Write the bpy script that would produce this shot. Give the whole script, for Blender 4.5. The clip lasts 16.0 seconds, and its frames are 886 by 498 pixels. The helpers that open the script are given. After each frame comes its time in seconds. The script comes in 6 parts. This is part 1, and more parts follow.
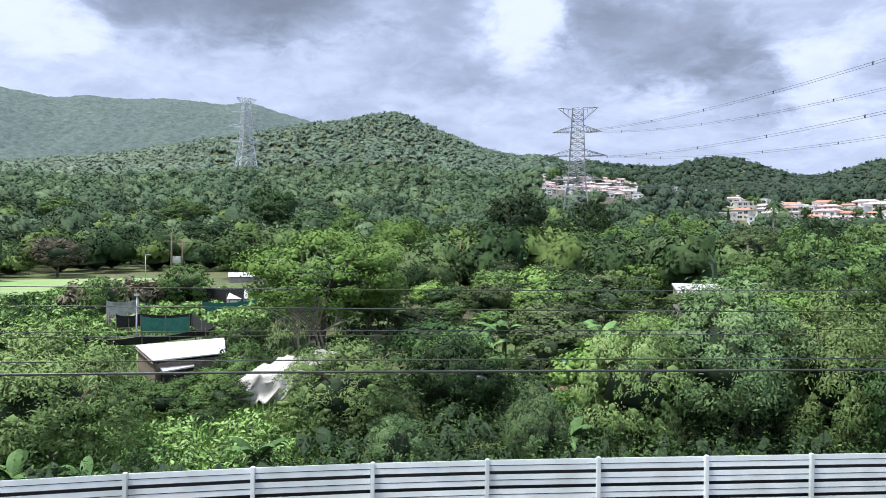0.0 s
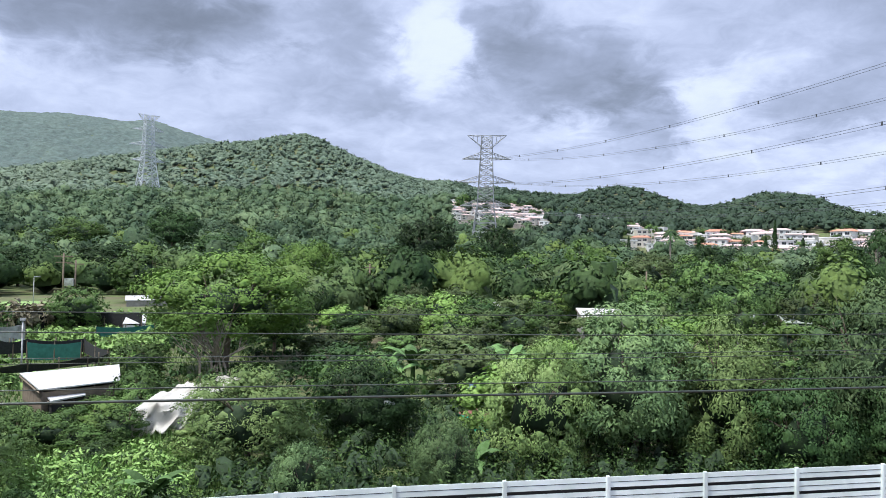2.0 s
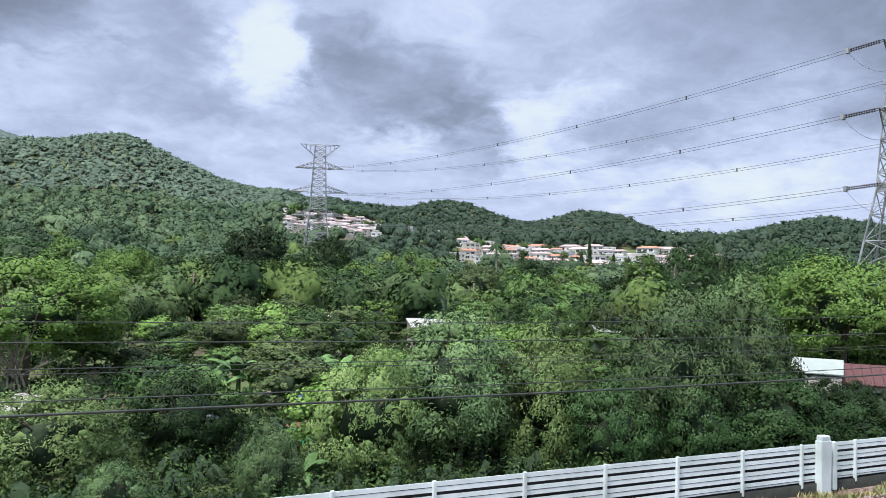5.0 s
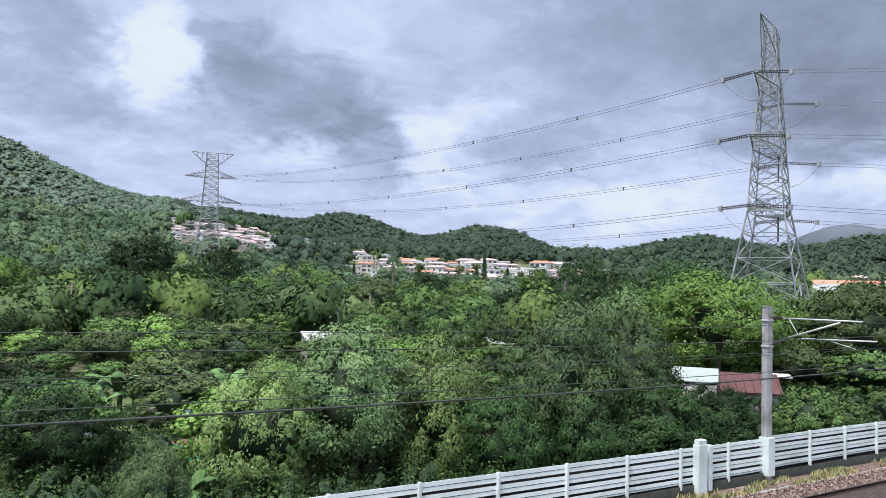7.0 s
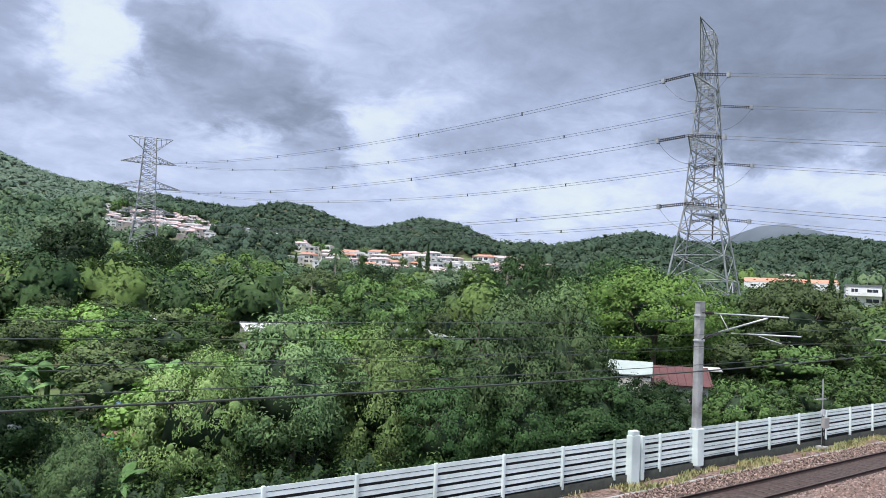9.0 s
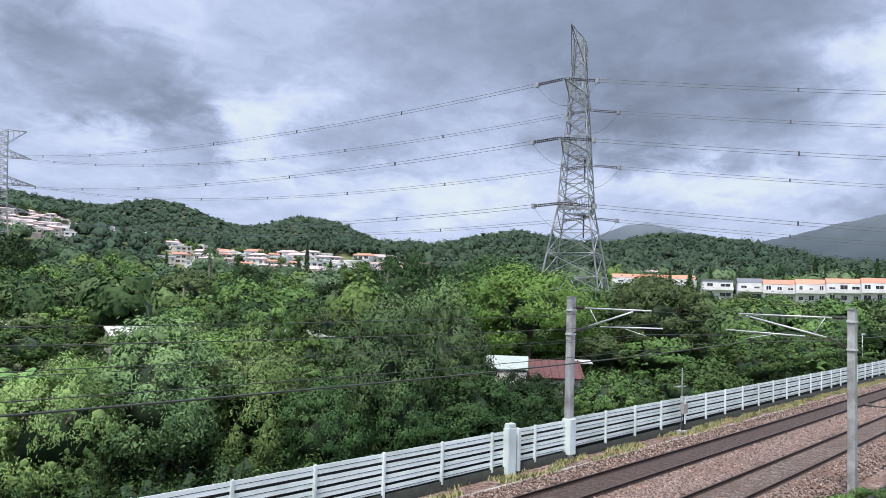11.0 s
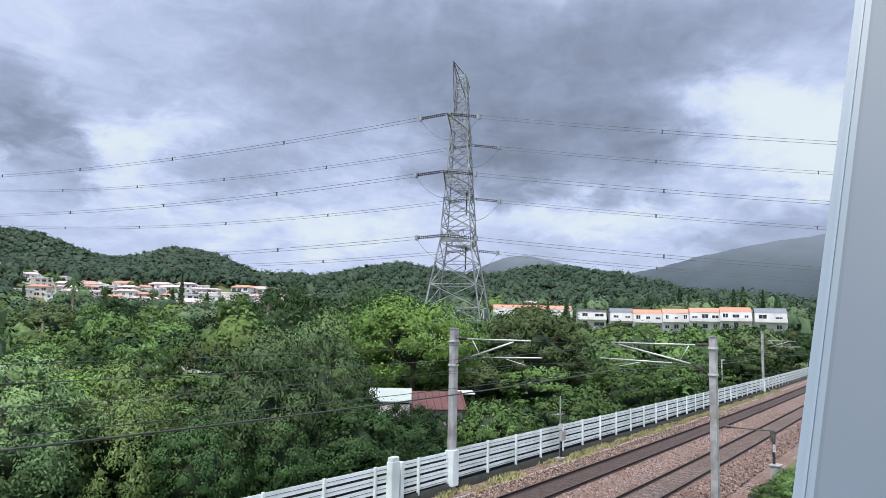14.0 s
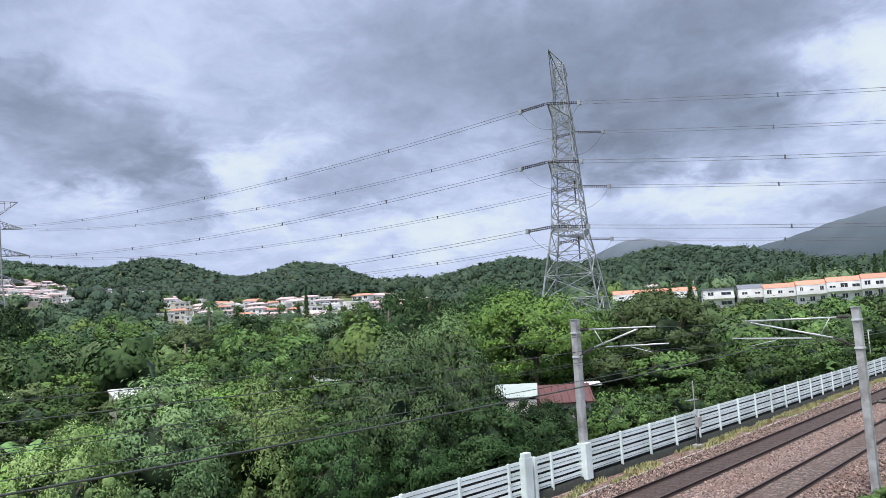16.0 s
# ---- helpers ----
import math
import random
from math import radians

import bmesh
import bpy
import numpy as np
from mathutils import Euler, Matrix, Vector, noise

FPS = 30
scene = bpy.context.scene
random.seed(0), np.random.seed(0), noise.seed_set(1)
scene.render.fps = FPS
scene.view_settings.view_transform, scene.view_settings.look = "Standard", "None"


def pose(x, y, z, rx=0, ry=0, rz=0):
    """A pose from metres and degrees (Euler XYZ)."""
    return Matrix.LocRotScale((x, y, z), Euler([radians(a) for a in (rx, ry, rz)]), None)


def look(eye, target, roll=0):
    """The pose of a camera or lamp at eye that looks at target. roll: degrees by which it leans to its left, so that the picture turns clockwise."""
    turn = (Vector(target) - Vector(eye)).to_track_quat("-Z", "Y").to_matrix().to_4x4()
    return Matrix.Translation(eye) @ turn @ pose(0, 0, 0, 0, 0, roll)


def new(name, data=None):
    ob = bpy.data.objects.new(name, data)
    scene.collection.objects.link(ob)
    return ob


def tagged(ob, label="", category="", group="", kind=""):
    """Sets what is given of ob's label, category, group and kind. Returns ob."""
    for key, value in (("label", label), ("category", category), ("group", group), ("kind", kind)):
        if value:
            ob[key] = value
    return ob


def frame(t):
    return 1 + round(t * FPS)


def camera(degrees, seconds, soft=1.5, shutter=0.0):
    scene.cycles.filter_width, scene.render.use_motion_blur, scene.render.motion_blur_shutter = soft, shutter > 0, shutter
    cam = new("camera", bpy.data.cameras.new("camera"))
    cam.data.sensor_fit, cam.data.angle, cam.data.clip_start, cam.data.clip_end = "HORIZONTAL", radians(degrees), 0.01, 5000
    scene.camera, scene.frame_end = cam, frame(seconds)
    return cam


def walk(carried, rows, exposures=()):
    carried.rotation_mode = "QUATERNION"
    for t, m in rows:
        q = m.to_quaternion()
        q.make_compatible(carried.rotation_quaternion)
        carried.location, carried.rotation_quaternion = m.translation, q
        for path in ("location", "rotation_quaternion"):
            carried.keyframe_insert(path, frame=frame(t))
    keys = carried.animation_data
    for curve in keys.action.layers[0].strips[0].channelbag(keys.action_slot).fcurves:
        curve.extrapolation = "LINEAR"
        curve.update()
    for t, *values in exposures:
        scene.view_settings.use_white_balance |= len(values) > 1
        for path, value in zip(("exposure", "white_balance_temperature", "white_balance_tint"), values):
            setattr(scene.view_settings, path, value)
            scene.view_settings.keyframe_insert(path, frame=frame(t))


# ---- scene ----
cam = camera(62.0, 16.0, soft=0.9)
walk(cam, [
    (0.0, pose(-0.066, 0.089, 6.961, 89.17, -0.70, -5.40)),
    (0.5, pose(-0.042, 0.101, 6.974, 89.76, -0.88, -7.10)),
    (1.0, pose(-0.034, 0.106, 6.967, 90.32, -1.13, -8.89)),
    (1.5, pose(-0.035, 0.122, 6.978, 90.78, -1.21, -10.64)),
    (2.0, pose(-0.048, 0.089, 6.963, 91.17, -1.22, -12.41)),
    (2.5, pose(-0.047, 0.067, 6.963, 91.44, -1.13, -14.16)),
    (3.0, pose(-0.030, 0.057, 6.965, 91.60, -1.03, -16.21)),
    (3.5, pose(-0.033, 0.068, 6.967, 91.79, -1.10, -18.55)),
    (4.0, pose(-0.036, 0.062, 6.962, 91.99, -1.30, -20.95)),
    (6.5, pose(-0.101, 0.030, 6.805, 93.29, -2.14, -31.59)),
    (7.0, pose(-0.090, 0.034, 6.813, 93.68, -2.02, -33.48)),
    (7.5, pose(-0.067, 0.052, 6.802, 93.71, -2.08, -34.79)),
    (8.0, pose(-0.056, 0.070, 6.796, 93.36, -2.41, -35.51)),
    (10.5, pose(0.014, -0.094, 6.767, 93.66, -2.30, -44.39)),
    (11.0, pose(0.002, -0.015, 6.772, 93.58, -1.96, -47.15)),
    (11.5, pose(-0.003, 0.007, 6.766, 93.32, -1.87, -49.76)),
    (12.0, pose(0.002, -0.008, 6.770, 93.12, -1.99, -52.13)),
    (12.5, pose(0.000, -0.000, 6.773, 93.43, -2.27, -54.13)),
    (13.0, pose(0.020, -0.006, 6.764, 94.33, -2.28, -55.52)),
    (13.5, pose(0.014, -0.000, 6.767, 95.42, -1.93, -56.22)),
    (14.0, pose(0.005, 0.000, 6.778, 96.29, -1.31, -56.17)),
    (14.5, pose(-0.002, -0.002, 6.781, 96.73, -0.22, -55.65)),
    (15.0, pose(-0.027, -0.019, 6.788, 96.83, 1.07, -54.41)),
    (15.5, pose(-0.020, -0.031, 6.796, 96.59, 2.33, -51.60)),
    (16.0, pose(-0.015, 0.006, 6.812, 96.14, 3.09, -46.97)),
], exposures=[(0.0, 0.1), (2.0, 0.05), (4.0, 0.0), (8.0, -0.03), (11.0, -0.06), (16.0, -0.07)])

# ---- world, sun ----
SUN_EL, SUN_AZ = radians(66), radians(-110)


def node_maths(nt):
    """Short hands for math nodes in a node tree."""
    def val(x, socket):
        if isinstance(x, (int, float)):
            socket.default_value = x
        else:
            nt.links.new(x, socket)

    def m(op, a, b=0.0, c=0.0):
        n = nt.nodes.new("ShaderNodeMath")
        n.operation = op
        val(a, n.inputs[0])
        val(b, n.inputs[1])
        val(c, n.inputs[2])
        return n.outputs[0]
    return m


# cloud masses: azimuth, elevation, half widths in degrees, weight (positive: darker, negative: a bright gap)
CLOUDS = [
    (-14.5, 15.5, 7.5, 2.6, 0.55), (-5.0, 14.6, 4.0, 2.0, 0.45), (4.0, 15.5, 4.0, 1.6, 0.22), (9.0, 11.5, 9.0, 3.0, 0.14), (-12.0, 18.5, 12.0, 2.5, 0.18),
    (22.5, 13.2, 5.0, 2.8, 0.46), (25.8, 9.6, 2.6, 2.3, 0.44), (17.5, 15.5, 2.6, 1.8, 0.30), (24.0, 17.5, 6.0, 3.0, 0.02), (34.0, 16.5, 6.0, 3.5, 0.06),
    (40.0, 10.5, 5.0, 2.2, 0.20), (44.0, 17.0, 6.0, 3.5, 0.14), (52.0, 14.5, 8.0, 3.0, 0.20), (61.0, 18.0, 10.0, 4.5, 0.36), (68.0, 12.2, 9.0, 2.6, 0.52), (58.0, 10.5, 5.0, 1.8, 0.42),
    (71.0, 19.0, 7.0, 4.0, 0.24), (78.0, 20.0, 7.0, 3.0, 0.20), (84.0, 6.5, 8.0, 2.0, 0.24), (50.0, 21.0, 12.0, 3.0, 0.18),
    (11.5, 15.0, 3.2, 3.5, -0.45), (-24.0, 12.5, 4.0, 2.0, -0.35), (31.5, 9.5, 3.4, 2.6, -0.32), (79.0, 13.5, 5.0, 3.0, -0.42), (85.0, 11.0, 5.0, 3.5, -0.36),
    (24.0, 8.5, 4.0, 1.2, -0.2), (45.0, 6.0, 9.0, 1.6, -0.22), (70.0, 7.2, 8.0, 1.4, -0.25), (35.0, 12.5, 4.0, 1.5, -0.24), (8.0, 8.8, 6.0, 1.2, -0.18),
]

world = bpy.data.worlds.new("overcast_sky")
scene.world = world
world.use_nodes = True
nt = world.node_tree
nt.nodes.clear()
M = node_maths(nt)
out = nt.nodes.new("ShaderNodeOutputWorld")
bg = nt.nodes.new("ShaderNodeBackground")
nt.links.new(bg.outputs[0], out.inputs[0])
tc = nt.nodes.new("ShaderNodeTexCoord")
sep = nt.nodes.new("ShaderNodeSeparateXYZ")
nt.links.new(tc.outputs["Generated"], sep.inputs[0])
dx, dy, dz = sep.outputs
flat = M("MAXIMUM", M("ADD", dz, 0.30), 0.05)
comb = nt.nodes.new("ShaderNodeCombineXYZ")
nt.links.new(M("DIVIDE", dx, flat), comb.inputs[0])
nt.links.new(M("DIVIDE", dy, flat), comb.inputs[1])


def cloud_noise(scale, detail, rough, distortion, offset):
    n = nt.nodes.new("ShaderNodeTexNoise")
    n.inputs["Scale"].default_value = scale
    n.inputs["Detail"].default_value = detail
    n.inputs["Roughness"].default_value = rough
    n.inputs["Distortion"].default_value = distortion
    add = nt.nodes.new("ShaderNodeVectorMath")
    add.inputs[1].default_value = offset
    nt.links.new(comb.outputs[0], add.inputs[0])
    nt.links.new(add.outputs[0], n.inputs["Vector"])
    return n.outputs["Fac"]


big = cloud_noise(1.1, 4, 0.5, 0.3, (3.1, 1.7, 0))
fine = cloud_noise(4.2, 7, 0.58, 0.25, (7.3, 2.2, 4))
wob = cloud_noise(2.6, 5, 0.55, 0.0, (0.3, 9.2, 1))
wob2 = cloud_noise(2.6, 5, 0.55, 0.0, (5.3, 0.2, 8))
curl = cloud_noise(8.0, 8, 0.6, 0.6, (1.3, 4.2, 2))
curl2 = cloud_noise(8.0, 8, 0.6, 0.6, (6.1, 2.7, 5))
wisp = cloud_noise(12.0, 8, 0.62, 0.8, (2.6, 8.1, 3))
az = M("ADD", M("MULTIPLY", M("ARCTAN2", dx, dy), 57.2958), M("MULTIPLY_ADD", M("SUBTRACT", wob, 0.5), 10.0, M("MULTIPLY", M("SUBTRACT", curl, 0.5), 9.0)))
el = M("ADD", M("MULTIPLY_ADD", M("ARCSINE", dz), 57.2958, -1.7), M("MULTIPLY_ADD", M("SUBTRACT", wob2, 0.5), 5.0, M("MULTIPLY", M("SUBTRACT", curl2, 0.5), 5.5)))
density = M("ADD", M("MULTIPLY", big, 0.42), M("MULTIPLY", M("SUBTRACT", fine, 0.14), 0.44))
density = M("MULTIPLY_ADD", M("SUBTRACT", wisp, 0.18), 0.26, density)
for a, e, sa, se, w in CLOUDS:
    u = M("DIVIDE", M("SUBTRACT", az, a), sa)
    v = M("DIVIDE", M("SUBTRACT", el, e), se)
    d2 = M("ADD", M("MULTIPLY", u, u), M("MULTIPLY", v, v))
    density = M("MULTIPLY_ADD", M("EXPONENT", M("MULTIPLY", M("POWER", d2, 1.6), -0.6)), w * 0.76, density)
ramp = nt.nodes.new("ShaderNodeValToRGB")
ramp.color_ramp.interpolation = "B_SPLINE"
stops = [(0.17, (0.83, 0.935, 1.2)), (0.33, (0.62, 0.715, 0.99)), (0.49, (0.43, 0.51, 0.73)), (0.74, (0.245, 0.295, 0.405)), (1.0, (0.16, 0.193, 0.265))]
while len(ramp.color_ramp.elements) < len(stops):
    ramp.color_ramp.elements.new(0.5)
for e, (p, c) in zip(ramp.color_ramp.elements, stops):
    e.position, e.color = p, (*c, 1)
nt.links.new(M("MULTIPLY", density, 0.8), ramp.inputs[0])
sky = nt.nodes.new("ShaderNodeTexSky")
sky.sky_type = "NISHITA"
sky.sun_disc = False
sky.sun_elevation, sky.sun_rotation = SUN_EL, SUN_AZ
dim = nt.nodes.new("ShaderNodeVectorMath")
dim.operation = "SCALE"
dim.inputs[3].default_value = 0.08
nt.links.new(sky.outputs[0], dim.inputs[0])
mixn = nt.nodes.new("ShaderNodeMix")
mixn.data_type = "RGBA"
mixn.inputs[0].default_value = 0.94
nt.links.new(dim.outputs[0], mixn.inputs[6])
nt.links.new(ramp.outputs[0], mixn.inputs[7])
nt.links.new(mixn.outputs[2], bg.inputs[0])
# the cloud layer is brightest overhead
rise = M("MINIMUM", M("MAXIMUM", M("DIVIDE", M("SUBTRACT", dz, 0.42), 0.45), 0.0), 1.0)
nt.links.new(M("MULTIPLY_ADD", rise, 0.5, 1.0), bg.inputs[1])

sun = new("sun", bpy.data.lights.new("sun", "SUN"))
sun.data.energy, sun.data.angle, sun.data.color = 5.0, radians(11), (1.0, 0.98, 0.94)
sun.matrix_world = look((0, 0, 0), (-math.sin(SUN_AZ) * math.cos(SUN_EL), -math.cos(SUN_AZ) * math.cos(SUN_EL), -math.sin(SUN_EL)))


# ---- materials ----
def material(name, c1, c2, scale=4.0, rough=0.7, metal=0.0, bump=0.0, bump_scale=None, c3=None, scale3=0.3, island=0.0, per_object=0.0, translucent=0.0, detail=6.0, speck=0.0, speck_scale=1.4, sharp=0.2, bump_dist=0.02):
    """Two colours mixed by fine noise, a third by broad noise, with relief; island and per_object vary the brightness piece by piece."""
    mat = bpy.data.materials.new(name)
    mat.use_nodes = True
    t = mat.node_tree
    bsdf = t.nodes["Principled BSDF"]
    bsdf.inputs["Roughness"].default_value = rough
    bsdf.inputs["Metallic"].default_value = metal
    coord = t.nodes.new("ShaderNodeTexCoord")
    geo = t.nodes.new("ShaderNodeNewGeometry")

    def noise_tex(s, d=detail, r=0.6):
        n = t.nodes.new("ShaderNodeTexNoise")
        n.inputs["Scale"].default_value = s
        n.inputs["Detail"].default_value = d
        n.inputs["Roughness"].default_value = r
        t.links.new(geo.outputs["Position"], n.inputs["Vector"])
        return n.outputs["Fac"]

    def spread(x, a, b):
        n = t.nodes.new("ShaderNodeMapRange")
        n.inputs[1].default_value, n.inputs[2].default_value = a, b
        t.links.new(x, n.inputs[0])
        return n.outputs[0]

    def mix(fac, a, b, mode="MIX"):
        n = t.nodes.new("ShaderNodeMix")
        n.data_type = "RGBA"
        n.blend_type = mode
        for value, socket in ((fac, n.inputs[0]), (a, n.inputs[6]), (b, n.inputs[7])):
            if isinstance(value, tuple):
                socket.default_value = (*value, 1)
            elif isinstance(value, (int, float)):
                socket.default_value = value
            else:
                t.links.new(value, socket)
        return n.outputs[2]

    colour = mix(spread(noise_tex(scale), 0.5 - sharp, 0.5 + sharp), c1, c2)
    if c3:
        colour = mix(spread(noise_tex(scale3, 3), 0.42, 0.68), colour, c3)
    for amount, source in ((island, geo.outputs["Random Per Island"]), (per_object, None)):
        if amount:
            if source is None:
                info = t.nodes.new("ShaderNodeObjectInfo")
                source = info.outputs["Random"]
            n = t.nodes.new("ShaderNodeMapRange")
            n.inputs[3].default_value, n.inputs[4].default_value = 1 - amount, 1 + amount
            t.links.new(source, n.inputs[0])
            hsv = t.nodes.new("ShaderNodeHueSaturation")
            t.links.new(n.outputs[0], hsv.inputs["Value"])
            t.links.new(colour, hsv.inputs["Color"])
            colour = hsv.outputs[0]
    if speck:
        n = t.nodes.new("ShaderNodeMapRange")
        n.inputs[1].default_value, n.inputs[2].default_value, n.inputs[3].default_value, n.inputs[4].default_value = 0.3, 0.7, 1 - speck, 1 + speck
        t.links.new(noise_tex(speck_scale, 4, 0.7), n.inputs[0])
        hsv = t.nodes.new("ShaderNodeHueSaturation")
        t.links.new(n.outputs[0], hsv.inputs["Value"])
        t.links.new(colour, hsv.inputs["Color"])
        colour = hsv.outputs[0]
    t.links.new(colour, bsdf.inputs["Base Color"])
    if bump:
        b = t.nodes.new("ShaderNodeBump")
        b.inputs["Strength"].default_value = bump
        b.inputs["Distance"].default_value = bump_dist
        t.links.new(noise_tex(bump_scale or scale * 2), b.inputs["Height"])
        t.links.new(b.outputs[0], bsdf.inputs["Normal"])
    if translucent:
        bsdf.inputs["Specular IOR Level"].default_value = 0.12
        tr = t.nodes.new("ShaderNodeBsdfTranslucent")
        t.links.new(colour, tr.inputs[0])
        ms = t.nodes.new("ShaderNodeMixShader")
        ms.inputs[0].default_value = translucent
        t.links.new(bsdf.outputs[0], ms.inputs[1])
        t.links.new(tr.outputs[0], ms.inputs[2])
        t.links.new(ms.outputs[0], t.nodes["Material Output"].inputs[0])
    return mat


LEAF = dict(rough=0.55, island=0.22, per_object=0.5, translucent=0.05, detail=3, speck=0.15, speck_scale=3.0)
leaf_bright = material("leaf_bright_green", (0.105, 0.188, 0.043), (0.176, 0.279, 0.076), 0.9, **LEAF)
leaf_mid = material("leaf_mid_green", (0.058, 0.115, 0.033), (0.12, 0.197, 0.06), 0.9, **LEAF)
leaf_dense = material("leaf_full_green", (0.065, 0.129, 0.033), (0.134, 0.218, 0.058), 0.9, **LEAF)
leaf_grand = material("leaf_sunlit_green", (0.088, 0.17, 0.038), (0.165, 0.265, 0.062), 0.9, **{**LEAF, "per_object": 0.12})
leaf_dark = material("leaf_dark_green", (0.021, 0.049, 0.016), (0.047, 0.089, 0.03), 0.9, **LEAF)
leaf_feather = material("leaf_feathery_grey_green", (0.089, 0.159, 0.066), (0.183, 0.277, 0.112), 0.7, **LEAF)
leaf_feather_warm = material("leaf_feathery_yellow_green", (0.111, 0.179, 0.058), (0.201, 0.28, 0.099), 0.7, **LEAF)
leaf_olive = material("leaf_olive", (0.057, 0.088, 0.033), (0.107, 0.146, 0.056), 0.8, **LEAF)
leaf_brown = material("leaf_brownish", (0.13, 0.12, 0.078), (0.19, 0.17, 0.117), 0.8, **LEAF)
leaf_banana = material("leaf_banana", (0.092, 0.18, 0.051), (0.144, 0.254, 0.094), 3.0, **LEAF)
weed_green = material("weeds", (0.13, 0.235, 0.065), (0.22, 0.33, 0.11), 0.6, **LEAF)
grass_dry = material("dry_trackside_grass", (0.36, 0.3, 0.156), (0.22, 0.26, 0.117), 0.8, **LEAF)
# near-black green that paints the shade deep inside crowns and brambles
inner_shade = material("dark_inner_shade", (0.012, 0.028, 0.011), (0.03, 0.06, 0.022), 3, 0.9)
WOOD = dict(rough=0.65, island=0.2, translucent=0.05, detail=2)
valley_dark = material("valley_dark_foliage", (0.018, 0.042, 0.014), (0.052, 0.092, 0.031), 0.13, speck=0.2, speck_scale=1.6, **WOOD)
valley_bright = material("valley_yellow_green_foliage", (0.078, 0.133, 0.034), (0.134, 0.194, 0.057), 0.13, speck=0.2, speck_scale=1.6, **WOOD)
valley_leaf = material("valley_tree_foliage", (0.043, 0.087, 0.029), (0.126, 0.197, 0.063), 0.13, c3=(0.082, 0.113, 0.05), scale3=0.07, speck=0.2, speck_scale=1.6, **WOOD)
# distance haze is painted into the hill foliage colours, paler and bluer farther off
hill_dark = material("hill_dark_foliage", (0.027, 0.054, 0.028), (0.065, 0.104, 0.049), 0.13, speck=0.2, speck_scale=1.2, **WOOD)
far_wood = material("hillside_wood", (0.06, 0.108, 0.055), (0.142, 0.2, 0.1), 0.09, c3=(0.055, 0.097, 0.055), scale3=0.02, speck=0.2, speck_scale=0.9, **WOOD)
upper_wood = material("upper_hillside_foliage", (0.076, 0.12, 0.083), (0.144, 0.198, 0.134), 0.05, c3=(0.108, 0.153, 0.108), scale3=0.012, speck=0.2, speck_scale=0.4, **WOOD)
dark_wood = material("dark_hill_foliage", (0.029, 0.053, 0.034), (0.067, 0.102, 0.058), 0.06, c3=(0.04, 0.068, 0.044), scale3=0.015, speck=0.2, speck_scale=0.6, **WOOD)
haze_tinted_wood = material("misty_ridge_wood", (0.079, 0.115, 0.104), (0.104, 0.144, 0.122), 0.02, rough=0.95, c3=(0.086, 0.122, 0.11), scale3=0.012, speck=0.4, speck_scale=0.11, bump=1.0, bump_scale=0.09, bump_dist=5.0)
haze_tinted_slope = material("haze_tinted_slope_foliage", (0.099, 0.139, 0.099), (0.165, 0.218, 0.149), 0.05, c3=(0.139, 0.188, 0.129), scale3=0.012, **WOOD)
lawn_mat = material("mown_lawn", (0.15, 0.29, 0.08), (0.24, 0.4, 0.12), 0.3, 0.9, bump=0.4, c3=(0.3, 0.34, 0.16), scale3=0.06)
bark = material("bark", (0.10, 0.075, 0.05), (0.17, 0.14, 0.11), 6, 0.9, bump=0.6)
bark_pale = material("pale_bark", (0.22, 0.18, 0.14), (0.32, 0.28, 0.22), 6, 0.9, bump=0.5)
soil = material("meadow_ground", (0.07, 0.11, 0.03), (0.13, 0.17, 0.055), 0.5, 0.95, bump=0.8, c3=(0.12, 0.10, 0.06), scale3=0.08)
ballast_mat = material("ballast", (0.045, 0.027, 0.022), (0.31, 0.22, 0.185), 8.0, 0.9, bump=1.0, bump_scale=12, c3=(0.15, 0.085, 0.062), scale3=0.45, sharp=0.09, detail=3)
ballast_dark = material("oily_ballast", (0.022, 0.013, 0.011), (0.1, 0.064, 0.052), 9.0, 0.9, bump=1.0, bump_scale=14, c3=(0.055, 0.03, 0.024), scale3=0.5, sharp=0.1, detail=3)
rail_rust = material("rusty_rail", (0.022, 0.012, 0.009), (0.06, 0.032, 0.022), 5, 0.6, metal=0.3, bump=0.2)
ballast_near = material("worn_ballast", (0.03, 0.02, 0.017), (0.24, 0.175, 0.145), 9.0, 0.9, bump=1.0, bump_scale=14, c3=(0.09, 0.055, 0.042), scale3=0.5, sharp=0.1, detail=3)
rail_head = material("rail_running_face", (0.05, 0.032, 0.026), (0.09, 0.062, 0.052), 2, 0.5, metal=0.3)
sleeper_mat = material("stained_concrete_sleeper", (0.035, 0.026, 0.022), (0.095, 0.068, 0.056), 6, 0.9, bump=0.3, sharp=0.1)
fence_white = material("white_painted_fence_board", (0.72, 0.81, 0.79), (0.82, 0.89, 0.88), 2.5, 0.5, bump=0.1, c3=(0.58, 0.66, 0.63), scale3=0.7, per_object=0.06)
fence_dark = material("gap_shade_and_dark_parts", (0.008, 0.009, 0.01), (0.02, 0.02, 0.02), 3, 0.9)
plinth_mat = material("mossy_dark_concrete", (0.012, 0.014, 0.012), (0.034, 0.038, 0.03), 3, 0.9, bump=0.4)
concrete = material("weathered_concrete", (0.30, 0.29, 0.27), (0.42, 0.40, 0.38), 2.5, 0.9, bump=0.3, c3=(0.22, 0.21, 0.19), scale3=0.4)
pole_mat = material("galvanised_pole", (0.42, 0.43, 0.44), (0.56, 0.56, 0.56), 3, 0.55, metal=0.25, bump=0.1, c3=(0.24, 0.23, 0.22), scale3=1.2)
